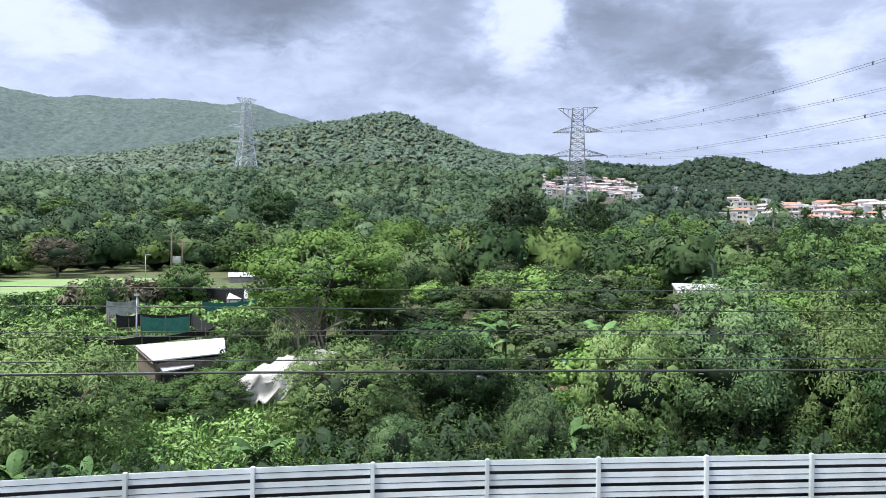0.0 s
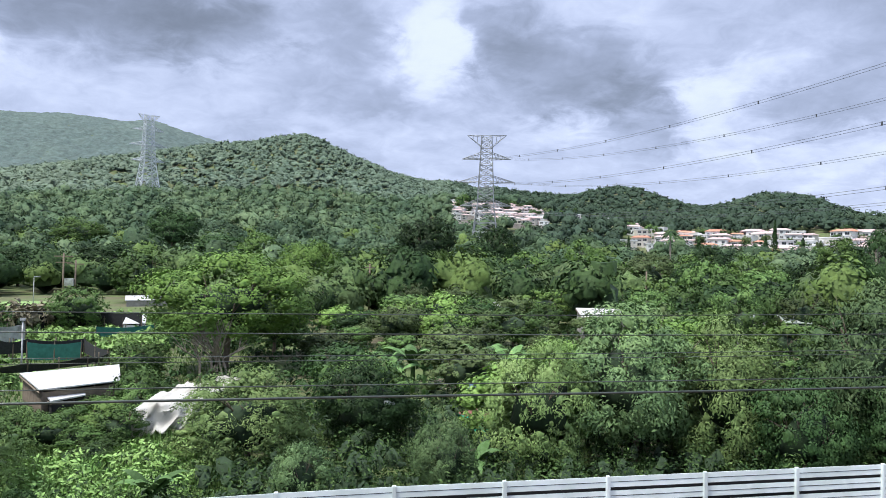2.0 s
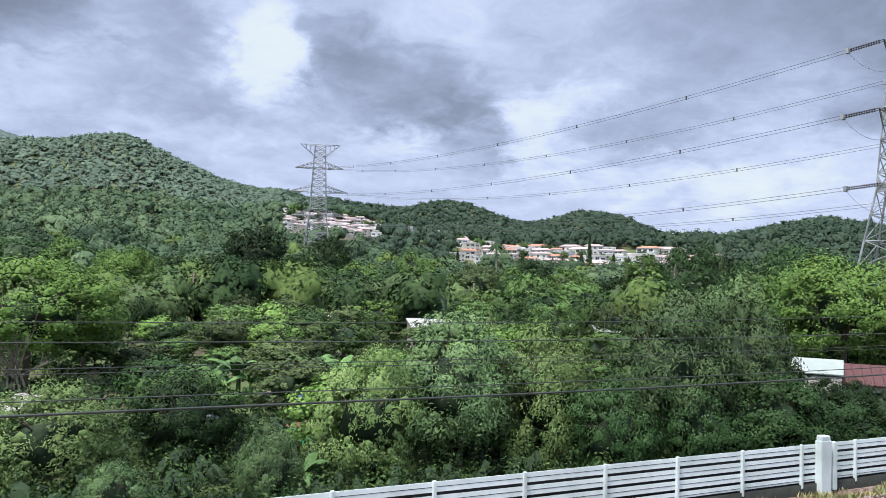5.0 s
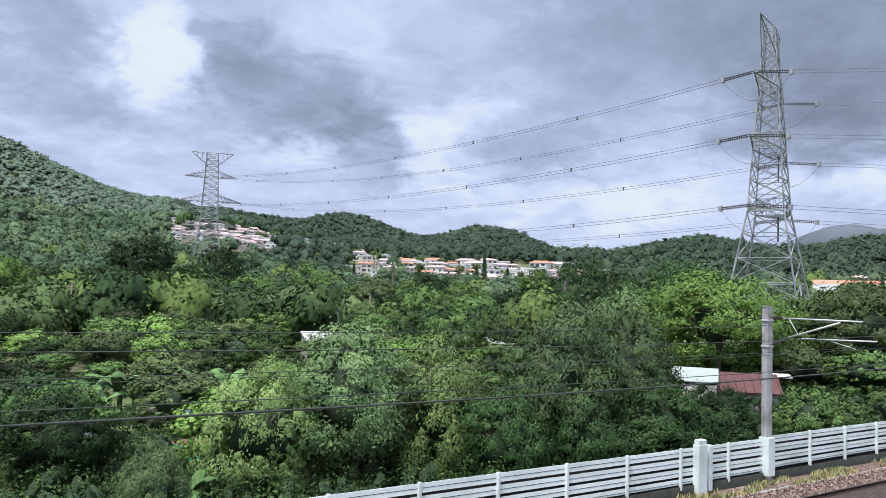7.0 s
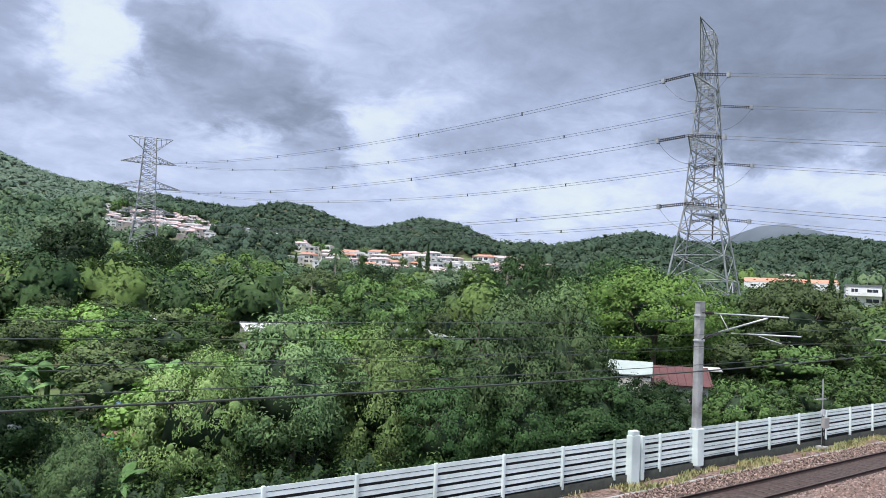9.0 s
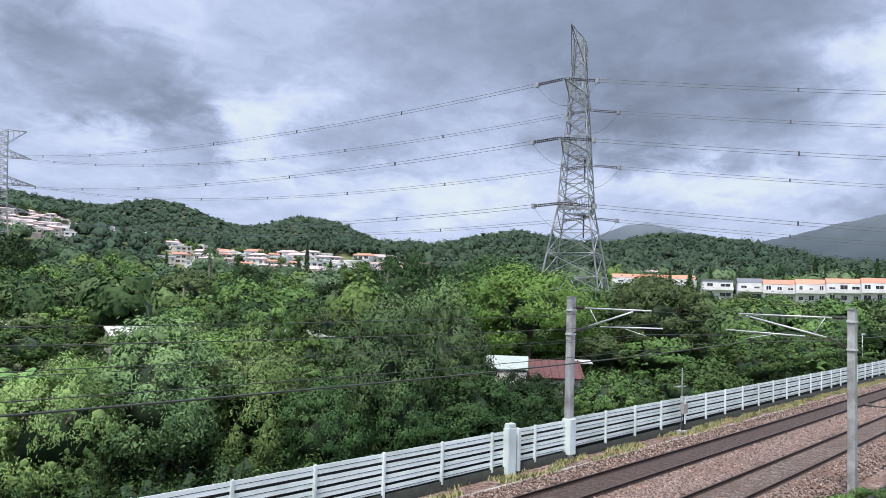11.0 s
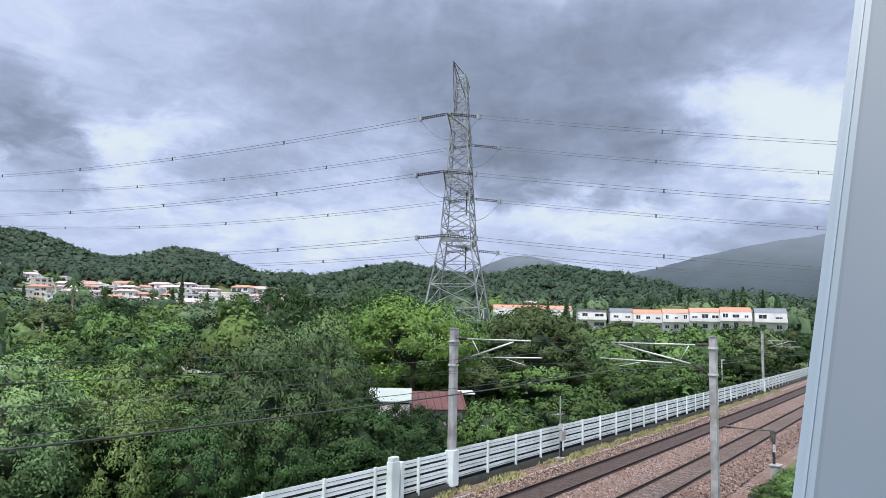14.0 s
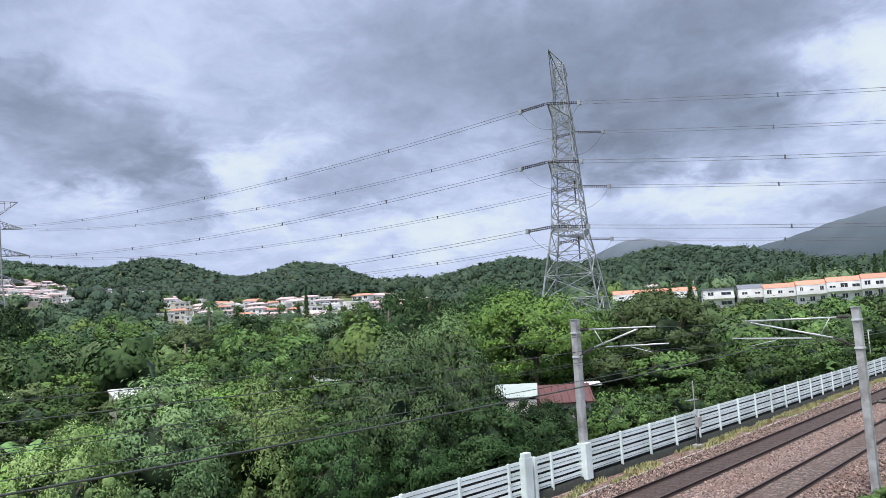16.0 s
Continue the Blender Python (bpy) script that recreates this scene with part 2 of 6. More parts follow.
arm_mat = material("pale_cantilever_tube", (0.55, 0.57, 0.58), (0.68, 0.69, 0.70), 6, 0.45, metal=0.3)
lattice_mat = material("galvanised_lattice", (0.22, 0.235, 0.255), (0.40, 0.415, 0.43), 0.8, 0.55, metal=0.2, island=0.25)
# paler copy of the lattice grey, with distance haze put into it
lattice_hazed = material("hazed_galvanised_lattice", (0.50, 0.54, 0.58), (0.60, 0.63, 0.66), 0.8, 0.6, island=0.15)
insulator_mat = material("dark_insulator", (0.035, 0.03, 0.03), (0.07, 0.055, 0.05), 8, 0.35)
wire_mat = material("conductor", (0.12, 0.125, 0.13), (0.18, 0.185, 0.19), 5, 0.5, metal=0.5)
cable_mat = material("dark_cable", (0.045, 0.055, 0.05), (0.10, 0.11, 0.10), 5, 0.4, metal=0.4)
white_wall = material("white_render", (0.76, 0.76, 0.76), (0.84, 0.84, 0.83), 0.8, 0.8, c3=(0.68, 0.67, 0.65), scale3=0.25, per_object=0.08)
cream_wall = material("cream_render", (0.58, 0.54, 0.48), (0.70, 0.66, 0.60), 0.8, 0.8, per_object=0.08)
terracotta = material("terracotta_tiles", (0.46, 0.19, 0.12), (0.6, 0.3, 0.2), 1.5, 0.8, bump=0.4, per_object=0.12)
pink_roof = material("faded_pink_tiles", (0.5, 0.36, 0.34), (0.62, 0.48, 0.46), 1.5, 0.8, per_object=0.15)
terrace_mat = material("pinkish_terrace_concrete", (0.44, 0.37, 0.36), (0.6, 0.52, 0.5), 0.5, 0.9, c3=(0.3, 0.27, 0.25), scale3=0.12)
grey_roof = material("grey_slate", (0.13, 0.14, 0.16), (0.20, 0.21, 0.23), 1.5, 0.7, per_object=0.1)
red_roof = material("dark_red_sheet", (0.085, 0.029, 0.027), (0.13, 0.049, 0.044), 2.5, 0.6, bump=0.2)
window_dark = material("dark_window_glass", (0.02, 0.024, 0.028), (0.04, 0.045, 0.05), 1, 0.12)
sheet_white = material("white_roof_sheet", (0.541, 0.549, 0.558), (0.656, 0.656, 0.656), 1.2, 0.55, bump=0.1, c3=(0.451, 0.435, 0.41), scale3=0.5)
sheet_green = material("pale_green_roof_sheet", (0.326, 0.381, 0.34), (0.422, 0.462, 0.422), 1.2, 0.6)
tarp_mat = material("dirty_white_tarpaulin", (0.456, 0.444, 0.408), (0.624, 0.612, 0.576), 1.6, 0.7, bump=0.8, bump_scale=2.5, c3=(0.312, 0.288, 0.24), scale3=0.8)
net_black = material("black_shade_net", (0.012, 0.013, 0.014), (0.03, 0.032, 0.033), 6, 0.9)
net_green = material("teal_shade_net", (0.02, 0.12, 0.10), (0.04, 0.20, 0.16), 3, 0.8)
net_bright = material("bright_green_net", (0.03, 0.34, 0.19), (0.05, 0.46, 0.27), 3, 0.8)
blue_paint = material("pale_blue_board", (0.28, 0.42, 0.62), (0.36, 0.50, 0.68), 2, 0.6)
red_soil = material("reddish_heap", (0.16, 0.07, 0.05), (0.26, 0.13, 0.10), 5, 0.95, bump=0.8)
timber = material("weathered_timber", (0.13, 0.10, 0.075), (0.24, 0.19, 0.14), 4, 0.9, bump=0.4)
pillar_paint = material("grey_blue_painted_panel", (0.125, 0.16, 0.2), (0.145, 0.18, 0.22), 3, 0.55)
pillar_edge = material("pale_window_seal", (0.22, 0.28, 0.34), (0.25, 0.31, 0.37), 3, 0.4)


# ---- mesh helpers ----
def raw_mesh(name, verts, faces):
    """A mesh from arrays: verts (n, 3), faces (m, 3) or (m, 4)."""
    me = bpy.data.meshes.new(name)
    k = faces.shape[1]
    me.vertices.add(len(verts))
    me.vertices.foreach_set("co", np.ascontiguousarray(verts, dtype=np.float32).ravel())
    me.loops.add(faces.size)
    me.loops.foreach_set("vertex_index", np.ascontiguousarray(faces, dtype=np.int32).ravel())
    me.polygons.add(len(faces))
    me.polygons.foreach_set("loop_start", np.arange(0, faces.size, k, dtype=np.int32))
    me.update(calc_edges=True)
    return me


def from_bm(name, bm, mat, smooth=False):
    me = bpy.data.meshes.new(name)
    bm.to_mesh(me)
    bm.free()
    me.materials.append(mat)
    if smooth:
        me.shade_smooth()
    return me


def part(name, bm, mat, parent=None, label="", smooth=False):
    me = bm if isinstance(bm, bpy.types.Mesh) else from_bm(name, bm, mat, smooth)
    ob = new(name, me)
    if parent is not None:
        ob.parent = parent
    return tagged(ob, label)


def box(bm, lo, hi, m=None):
    r = bmesh.ops.create_cube(bm, size=1)
    lo, hi = Vector(lo), Vector(hi)
    t = Matrix.Translation((lo + hi) / 2) @ Matrix.Diagonal((*(hi - lo), 1))
    bmesh.ops.transform(bm, matrix=(m @ t) if m else t, verts=r["verts"])
    return r["verts"]


def bevelled(lo, hi, r=0.02, m=None):
    bm = bmesh.new()
    box(bm, lo, hi)
    bmesh.ops.bevel(bm, geom=bm.edges[:], offset=r, segments=2, affect="EDGES")
    if m:
        bmesh.ops.transform(bm, matrix=m, verts=bm.verts)
    return bm


def tube(bm, a, b, r0, r1=None, n=8):
    a, b = Vector(a), Vector(b)
    d = b - a
    r = bmesh.ops.create_cone(bm, cap_ends=True, segments=n, radius1=r0, radius2=r0 if r1 is None else r1, depth=d.length)
    bmesh.ops.transform(bm, matrix=Matrix.Translation((a + b) / 2) @ d.to_track_quat("Z", "Y").to_matrix().to_4x4(), verts=r["verts"])


def strut_mesh(name, segments, mat):
    """Many thin square struts (a, b, thickness) in one mesh."""
    V, F = [], []
    for a, b, w in segments:
        a, b = np.array(a, float), np.array(b, float)
        d = b - a
        d /= np.linalg.norm(d) + 1e-9
        s = np.cross(d, (0, 0, 1) if abs(d[2]) < 0.9 else (1, 0, 0))
        s /= np.linalg.norm(s)
        t = np.cross(d, s)
        k = len(V)
        for p in (a, b):
            for i, j in ((-1, -1), (1, -1), (1, 1), (-1, 1)):
                V.append(p + (s * i + t * j) * w / 2)
        F += [(k, k + 1, k + 5, k + 4), (k + 1, k + 2, k + 6, k + 5), (k + 2, k + 3, k + 7, k + 6), (k + 3, k, k + 4, k + 7)]
    me = raw_mesh(name, np.array(V), np.array(F))
    me.materials.append(mat)
    return me


def wire_mesh(name, a, b, sag, r, mat, n=24, sides=5, curve=None):
    a, b = np.array(a, float), np.array(b, float)
    t = np.linspace(0, 1, n)[:, None]
    p = a + (b - a) * t
    p[:, 2] -= (sag * 4 * t * (1 - t))[:, 0]
    if curve:
        p[:, 1] += [curve(q) for q in p[:, 0]]
    d = b - a
    s = np.cross(d, (0, 0, 1))
    s /= np.linalg.norm(s)
    u = np.cross(s, d / np.linalg.norm(d))
    V = np.concatenate([p + r * (math.cos(q) * s + math.sin(q) * u) for q in np.arange(sides) * 2 * math.pi / sides])
    F = [(k * n + i, k * n + i + 1, (k + 1) % sides * n + i + 1, (k + 1) % sides * n + i) for k in range(sides) for i in range(n - 1)]
    me = raw_mesh(name, V, np.array(F))
    me.materials.append(mat)
    return me


def quad_panel(bm, a, b, c, d, thick=0.03, sag=0.0, n=8):
    """A slightly sagging sheet between four corners (a to b along the top, d to c along the bottom), with thickness."""
    a, b, c, d = (Vector(q) for q in (a, b, c, d))
    grid = []
    for i in range(n + 1):
        u = i / n
        col = []
        for j in range(4):
            v = j / 3
            p = a.lerp(b, u).lerp(d.lerp(c, u), v)
            p.z -= sag * 4 * u * (1 - u) * (1 - v)
            col.append(p)
        grid.append(col)
    nrm = (b - a).cross(d - a).normalized() * thick
    front = [[bm.verts.new(p) for p in col] for col in grid]
    back = [[bm.verts.new(p + nrm) for p in col] for col in grid]
    for i in range(n):
        for j in range(3):
            bm.faces.new((front[i][j], front[i + 1][j], front[i + 1][j + 1], front[i][j + 1]))
            bm.faces.new((back[i][j + 1], back[i + 1][j + 1], back[i + 1][j], back[i][j]))
    for i in range(n):
        bm.faces.new((front[i][0], back[i][0], back[i + 1][0], front[i + 1][0]))
        bm.faces.new((front[i + 1][3], back[i + 1][3], back[i][3], front[i][3]))
    bm.faces.new([q for q in front[0]] + [q for q in reversed(back[0])])
    bm.faces.new([q for q in reversed(front[n])] + [q for q in back[n]])


def polar(az, dist):
    return dist * math.sin(radians(az)), dist * math.cos(radians(az))


# ---- ground ----
# wooded ridges: skyline of (azimuth, elevation as seen from the line), (azimuth, distance) of the crest, depth of the near and far slope, tree height
RIDGES = [
    ([(-50, 9.0), (-33, 9.9), (-25.6, 9.5), (-22.3, 9.1), (-20.6, 9.5), (-18, 9.4), (-15, 9.7), (-11.1, 9.5), (-9.4, 9.8), (-7.4, 9.2), (-4.8, 8.6), (-1, 7.4), (4, 5.0), (12, 1.0)], [(-50, 1750), (12, 1700)], 300, 300, 4.0),
    ([(-50, 3.0), (-30, 4.2), (-20, 5.4), (-12, 7.0), (-7.5, 7.9), (-4.4, 8.45), (-2, 8.75), (0.3, 9.3), (2.0, 9.45), (3.2, 8.9), (4.7, 8.25), (8.2, 6.9), (10.6, 6.3), (13.2, 6.3), (14.7, 5.8), (17, 5.2), (20, 4.2), (25, 1.5)], [(-50, 900), (25, 860)], 215, 160, 7.0),
    ([(5, 1.5), (12, 4.2), (16, 5.5), (19.8, 5.4), (22.6, 5.5), (24.2, 6.1), (26.2, 6.15), (28.4, 5.6), (31.0, 4.65), (33.3, 4.75), (35.4, 5.55), (38.2, 5.5), (41.4, 4.15), (44.1, 3.45), (46.5, 3.8), (49, 4.45), (52.7, 5.2), (54.8, 4.8), (57.5, 4.35), (60, 4.4), (62.6, 5.0), (66, 5.1), (69.3, 4.5), (72.1, 3.7), (76, 2.6), (82, 2.0), (110, 1.5)], [(5, 830), (30, 780), (45, 680), (110, 600)], 125, 110, 6.0),
]


def smoothstep(t):
    t = np.clip(t, 0, 1)
    return t * t * (3 - 2 * t)


def ground(x, y):
    x, y = np.asarray(x, float), np.asarray(y, float)
    r = np.hypot(x, y)
    ahead = smoothstep((np.degrees(np.arctan2(y, np.abs(x) + 1e-6)) + 25) / 40)
    z = -0.6 + 27 * smoothstep((r - 180) / 360) * ahead
    az = np.degrees(np.arctan2(x, y))
    # the village slope steepens behind the valley
    z = z + np.interp(az, [9, 12.5, 25, 30, 44, 50], [0, 8, 8, 2.5, 2, 0]) * smoothstep((r - 330) / 90)
    for skyline, crest, near, far, trees in RIDGES:
        d = np.interp(az, [q[0] for q in crest], [q[1] for q in crest])
        el = sum(np.interp(az + o, [q[0] for q in skyline], [q[1] for q in skyline], 0, 0) for o in (-0.5, 0, 0.5)) / 3
        top = 6.8 + d * np.tan(np.radians(el)) - trees
        z = z + np.maximum(top - z, 0) * np.exp(-((r - d) / np.where(r < d, near, far)) ** 2 / 2)
    z = z + 7.0 * np.exp(-((x - 236) / 45) ** 2 - ((y - 78) / 50) ** 2)
    for az, dist, h, sr, st in ((34, 480, 2, 50, 120),):
        s, c = math.sin(radians(az)), math.cos(radians(az))
        z = z + h * np.exp(-((x * s + y * c - dist) / sr) ** 2 / 2 - ((x * c - y * s) / st) ** 2 / 2)
    track = 1 - smoothstep((np.abs(y - 12.4) - 6.2) / 3.0)
    return z * (1 - track) - 0.22 * track


def gz(x, y):
    return float(ground(x, y))


radii = np.concatenate([[0], np.arange(2, 60, 1.5), np.geomspace(60, 4500, 150)])
azs = np.radians(np.concatenate([np.arange(-35, 95, 0.35), np.arange(95, 325, 5)]))
gx, gy = np.outer(radii, np.sin(azs)), np.outer(radii, np.cos(azs))
verts = np.stack([gx, gy, ground(gx, gy)], -1).reshape(-1, 3)
na, nr = len(azs), len(radii)
i, j = np.meshgrid(np.arange(nr - 1), np.arange(na), indexing="ij")
j2 = (j + 1) % na
faces = np.stack([i * na + j, i * na + j2, (i + 1) * na + j2, (i + 1) * na + j], -1).reshape(-1, 4)[:, ::-1]
me = raw_mesh("ground", verts, faces)
me.materials.append(soil)
me.shade_smooth()
tagged(new("ground", me), "green meadow and hillside ground, overgrown", "ground", kind="structure")

# far mountains beyond the wooded hills; their mist is painted as a glowing ramp
haze_glow = bpy.data.materials.new("far_mountain_haze_glow")
haze_glow.use_nodes = True
t = haze_glow.node_tree
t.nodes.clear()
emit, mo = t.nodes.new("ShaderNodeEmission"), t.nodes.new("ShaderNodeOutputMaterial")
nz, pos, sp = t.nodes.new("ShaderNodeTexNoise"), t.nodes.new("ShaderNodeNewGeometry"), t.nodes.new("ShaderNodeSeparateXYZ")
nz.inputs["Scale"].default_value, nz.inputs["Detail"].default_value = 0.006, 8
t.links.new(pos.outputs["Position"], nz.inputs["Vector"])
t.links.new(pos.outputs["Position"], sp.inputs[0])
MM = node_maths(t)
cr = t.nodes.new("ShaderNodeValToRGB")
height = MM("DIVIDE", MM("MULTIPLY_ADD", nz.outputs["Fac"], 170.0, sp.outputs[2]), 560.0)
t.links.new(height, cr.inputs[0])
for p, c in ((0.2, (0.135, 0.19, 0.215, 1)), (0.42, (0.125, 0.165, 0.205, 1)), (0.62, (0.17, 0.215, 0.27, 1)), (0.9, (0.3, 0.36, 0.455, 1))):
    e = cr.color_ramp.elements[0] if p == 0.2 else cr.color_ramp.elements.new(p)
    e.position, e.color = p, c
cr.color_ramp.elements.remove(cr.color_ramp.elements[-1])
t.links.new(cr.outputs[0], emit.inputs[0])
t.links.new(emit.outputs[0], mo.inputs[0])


def far_mountain(skyline, dist, seed):
    """A slope under a skyline of (azimuth, elevation)."""
    a = np.radians(np.arange(skyline[0][0], skyline[-1][0], 0.3))
    h = np.tan(np.radians(np.interp(np.degrees(a), [q[0] for q in skyline], [q[1] for q in skyline]))) * dist
    h = np.convolve(np.pad(h, 5, "edge"), np.ones(11) / 11, "valid")
    h += np.array([noise.noise((q * 40, seed, 0)) * 7 + noise.noise((q * 160, seed, 3)) * 3 for q in a])
    rows = []
    for k in np.linspace(0, 1, 9):
        d = dist - 500 * (1 - k)
        rows.append(np.stack([d * np.sin(a), d * np.cos(a), 10 + (h - 4) * k ** 0.8], -1))
    v = np.concatenate(rows)
    n = len(a)
    i, j = np.meshgrid(np.arange(8), np.arange(n - 1), indexing="ij")
    f = np.stack([i * n + j, i * n + j + 1, (i + 1) * n + j + 1, (i + 1) * n + j], -1).reshape(-1, 4)
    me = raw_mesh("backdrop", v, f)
    me.materials.append(haze_glow)
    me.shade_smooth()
    tagged(new("backdrop", me), "far blue-grey mountain slope, glowing with painted haze", "mountain", kind="structure")


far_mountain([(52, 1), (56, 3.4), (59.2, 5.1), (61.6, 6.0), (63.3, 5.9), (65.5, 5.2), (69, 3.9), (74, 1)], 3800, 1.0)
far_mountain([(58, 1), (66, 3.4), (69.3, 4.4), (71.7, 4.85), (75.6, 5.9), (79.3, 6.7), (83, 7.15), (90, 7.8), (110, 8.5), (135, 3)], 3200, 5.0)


# ---- foliage ----
def leaves(centres, normals, length, width, rng, jitter=0.9):
    """Folded rhombic leaves at the centres, leaning by chance from the normals: vertices and triangles."""
    n = len(centres)
    nrm = normals + rng.normal(0, jitter, (n, 3))
    nrm /= np.linalg.norm(nrm, axis=1, keepdims=True)
    along = np.cross(nrm, rng.normal(0, 1, (n, 3)))
    along /= np.linalg.norm(along, axis=1, keepdims=True)
    side = np.cross(nrm, along)
    s = rng.uniform(0.6, 1.35, (n, 1))
    l, w = along * length * s / 2, side * width * s / 2
    fold = nrm * width * 0.18 * s
    v = np.stack([centres - l, centres + w + fold, centres + l, centres - w + fold], 1).reshape(-1, 3)
    k = 4 * np.arange(n)[:, None]
    return v, np.concatenate([k + (0, 2, 1), k + (0, 3, 2)])


def ico(level):
    bm = bmesh.new()
    bmesh.ops.create_icosphere(bm, subdivisions=level, radius=1)
    v = np.array([q.co[:] for q in bm.verts])
    f = np.array([[q.index for q in p.verts] for p in bm.faces])
    bm.free()
    return v, f


ICO1 = ico(1)


def lumps(centres, sizes, rng, rough=0.2, shape=ICO1):
    """Uneven lumps of foliage round the centres; sizes (n, 3)."""
    v0, f0 = shape
    n = len(centres)
    k = 1 + rng.normal(0, rough, (n, len(v0), 1))
    v = centres[:, None] + v0[None] * k * sizes[:, None]
    return v.reshape(-1, 3), (f0[None] + len(v0) * np.arange(n)[:, None, None]).reshape(-1, 3)


def joined(*pieces):
    v, f, k = [], [], 0
    for a, b in pieces:
        v.append(a)
        f.append(b + k)
        k += len(a)
    return np.concatenate(v), np.concatenate(f)


def lump_dirs(n):
    """Directions of n lumps' vertices from their middles."""
    return np.tile(ICO1[0], (n, 1))


def soft_shading(me, normals):
    """Shades the leaves with the roundness of the clumps they belong to."""
    normals = normals / (np.linalg.norm(normals, axis=1, keepdims=True) + 1e-9)
    me.shade_smooth()
    me.normals_split_custom_set_from_vertices(normals.astype(np.float32))


def crown_mesh(name, mat, seed, count, length, width, clumps, low=-0.35, loose=0.2, droop=0.0, core=0.7, jitter=0.3):
    """A crown round (0, 0, 0) about 1 in radius: leafy clumps that face outwards and up, with dark gaps between them."""
    rng = np.random.default_rng(seed)
    d = rng.normal(0, 1, (clumps * 6, 3))
    d /= np.linalg.norm(d, axis=1, keepdims=True)
    d = d[d[:, 2] > low][:clumps]
    lobes = rng.normal(0, 1, (11, 3))
    lobes /= np.linalg.norm(lobes, axis=1, keepdims=True)
    swell = 0.68 + 0.36 * np.clip(((d @ lobes.T).max(1) - 0.6) / 0.36, 0, 1)
    c = d * (swell * rng.uniform(0.55, 1.0, len(d)) ** 0.5)[:, None]
    size = rng.uniform(0.5, 1.5, len(d)) * loose
    pick = rng.choice(len(d), count, p=size ** 2 / (size ** 2).sum())
    q = rng.normal(0, 1, (count, 3)) + d[pick] * 0.5
    q[:, 2] = np.abs(q[:, 2]) * 1.1 - 0.35
    q /= np.linalg.norm(q, axis=1, keepdims=True)
    reach = size[pick] * np.where(rng.random(count) < 0.16, rng.uniform(1.1, 1.7, count), rng.uniform(0.7, 1.1, count))
    p = c[pick] + q * reach[:, None] * (1, 1, 0.75)
    p[:, 2] -= droop * (p[:, 0] ** 2 + p[:, 1] ** 2)
    normals = q * 0.8 + d[pick] * 0.45 + (0, 0, 0.2)
    lv, lf = leaves(p, normals, length, width, rng, jitter)
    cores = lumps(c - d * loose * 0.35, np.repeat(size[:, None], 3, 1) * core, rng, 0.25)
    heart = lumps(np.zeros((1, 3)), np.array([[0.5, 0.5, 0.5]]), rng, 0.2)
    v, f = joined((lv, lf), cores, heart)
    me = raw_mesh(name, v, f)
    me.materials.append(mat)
    me.materials.append(inner_shade)
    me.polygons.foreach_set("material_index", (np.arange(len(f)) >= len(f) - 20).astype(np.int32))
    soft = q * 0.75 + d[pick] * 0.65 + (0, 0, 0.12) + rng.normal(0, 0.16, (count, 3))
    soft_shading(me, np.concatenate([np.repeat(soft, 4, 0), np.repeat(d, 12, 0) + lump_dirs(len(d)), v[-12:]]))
    return me


def trunk_mesh(seed, height, crown_r, mat, spread=0.6, limbs=6, thick=0.05, bottom=0.0):
    """A tapered trunk with limbs that fork into the crown; foot at (0, 0, 0)."""
    rng = random.Random(seed)
    bm = bmesh.new()
    top = Vector((rng.uniform(-0.1, 0.1) * height, rng.uniform(-0.1, 0.1) * height, height * 0.55))
    tube(bm, (0, 0, -0.3), top, height * thick, height * thick * 0.6, 8)
    for k in range(limbs):
        a = k * 2 * math.pi / limbs + rng.uniform(-0.4, 0.4)
        start = top * rng.uniform(0.55, 1.0)
        end = start + Vector((math.cos(a) * crown_r * spread, math.sin(a) * crown_r * spread, height * rng.uniform(0.2, 0.4)))
        tube(bm, start, end, height * thick * 0.45, height * thick * 0.18, 6)
        for _ in range(2):
            e2 = end + Vector((rng.uniform(-0.4, 0.4) * crown_r, rng.uniform(-0.4, 0.4) * crown_r, height * rng.uniform(0.05, 0.2)))
            tube(bm, start.lerp(end, 0.7), e2, height * thick * 0.2, height * thick * 0.07, 5)
    return from_bm("trunk", bm, mat, True)


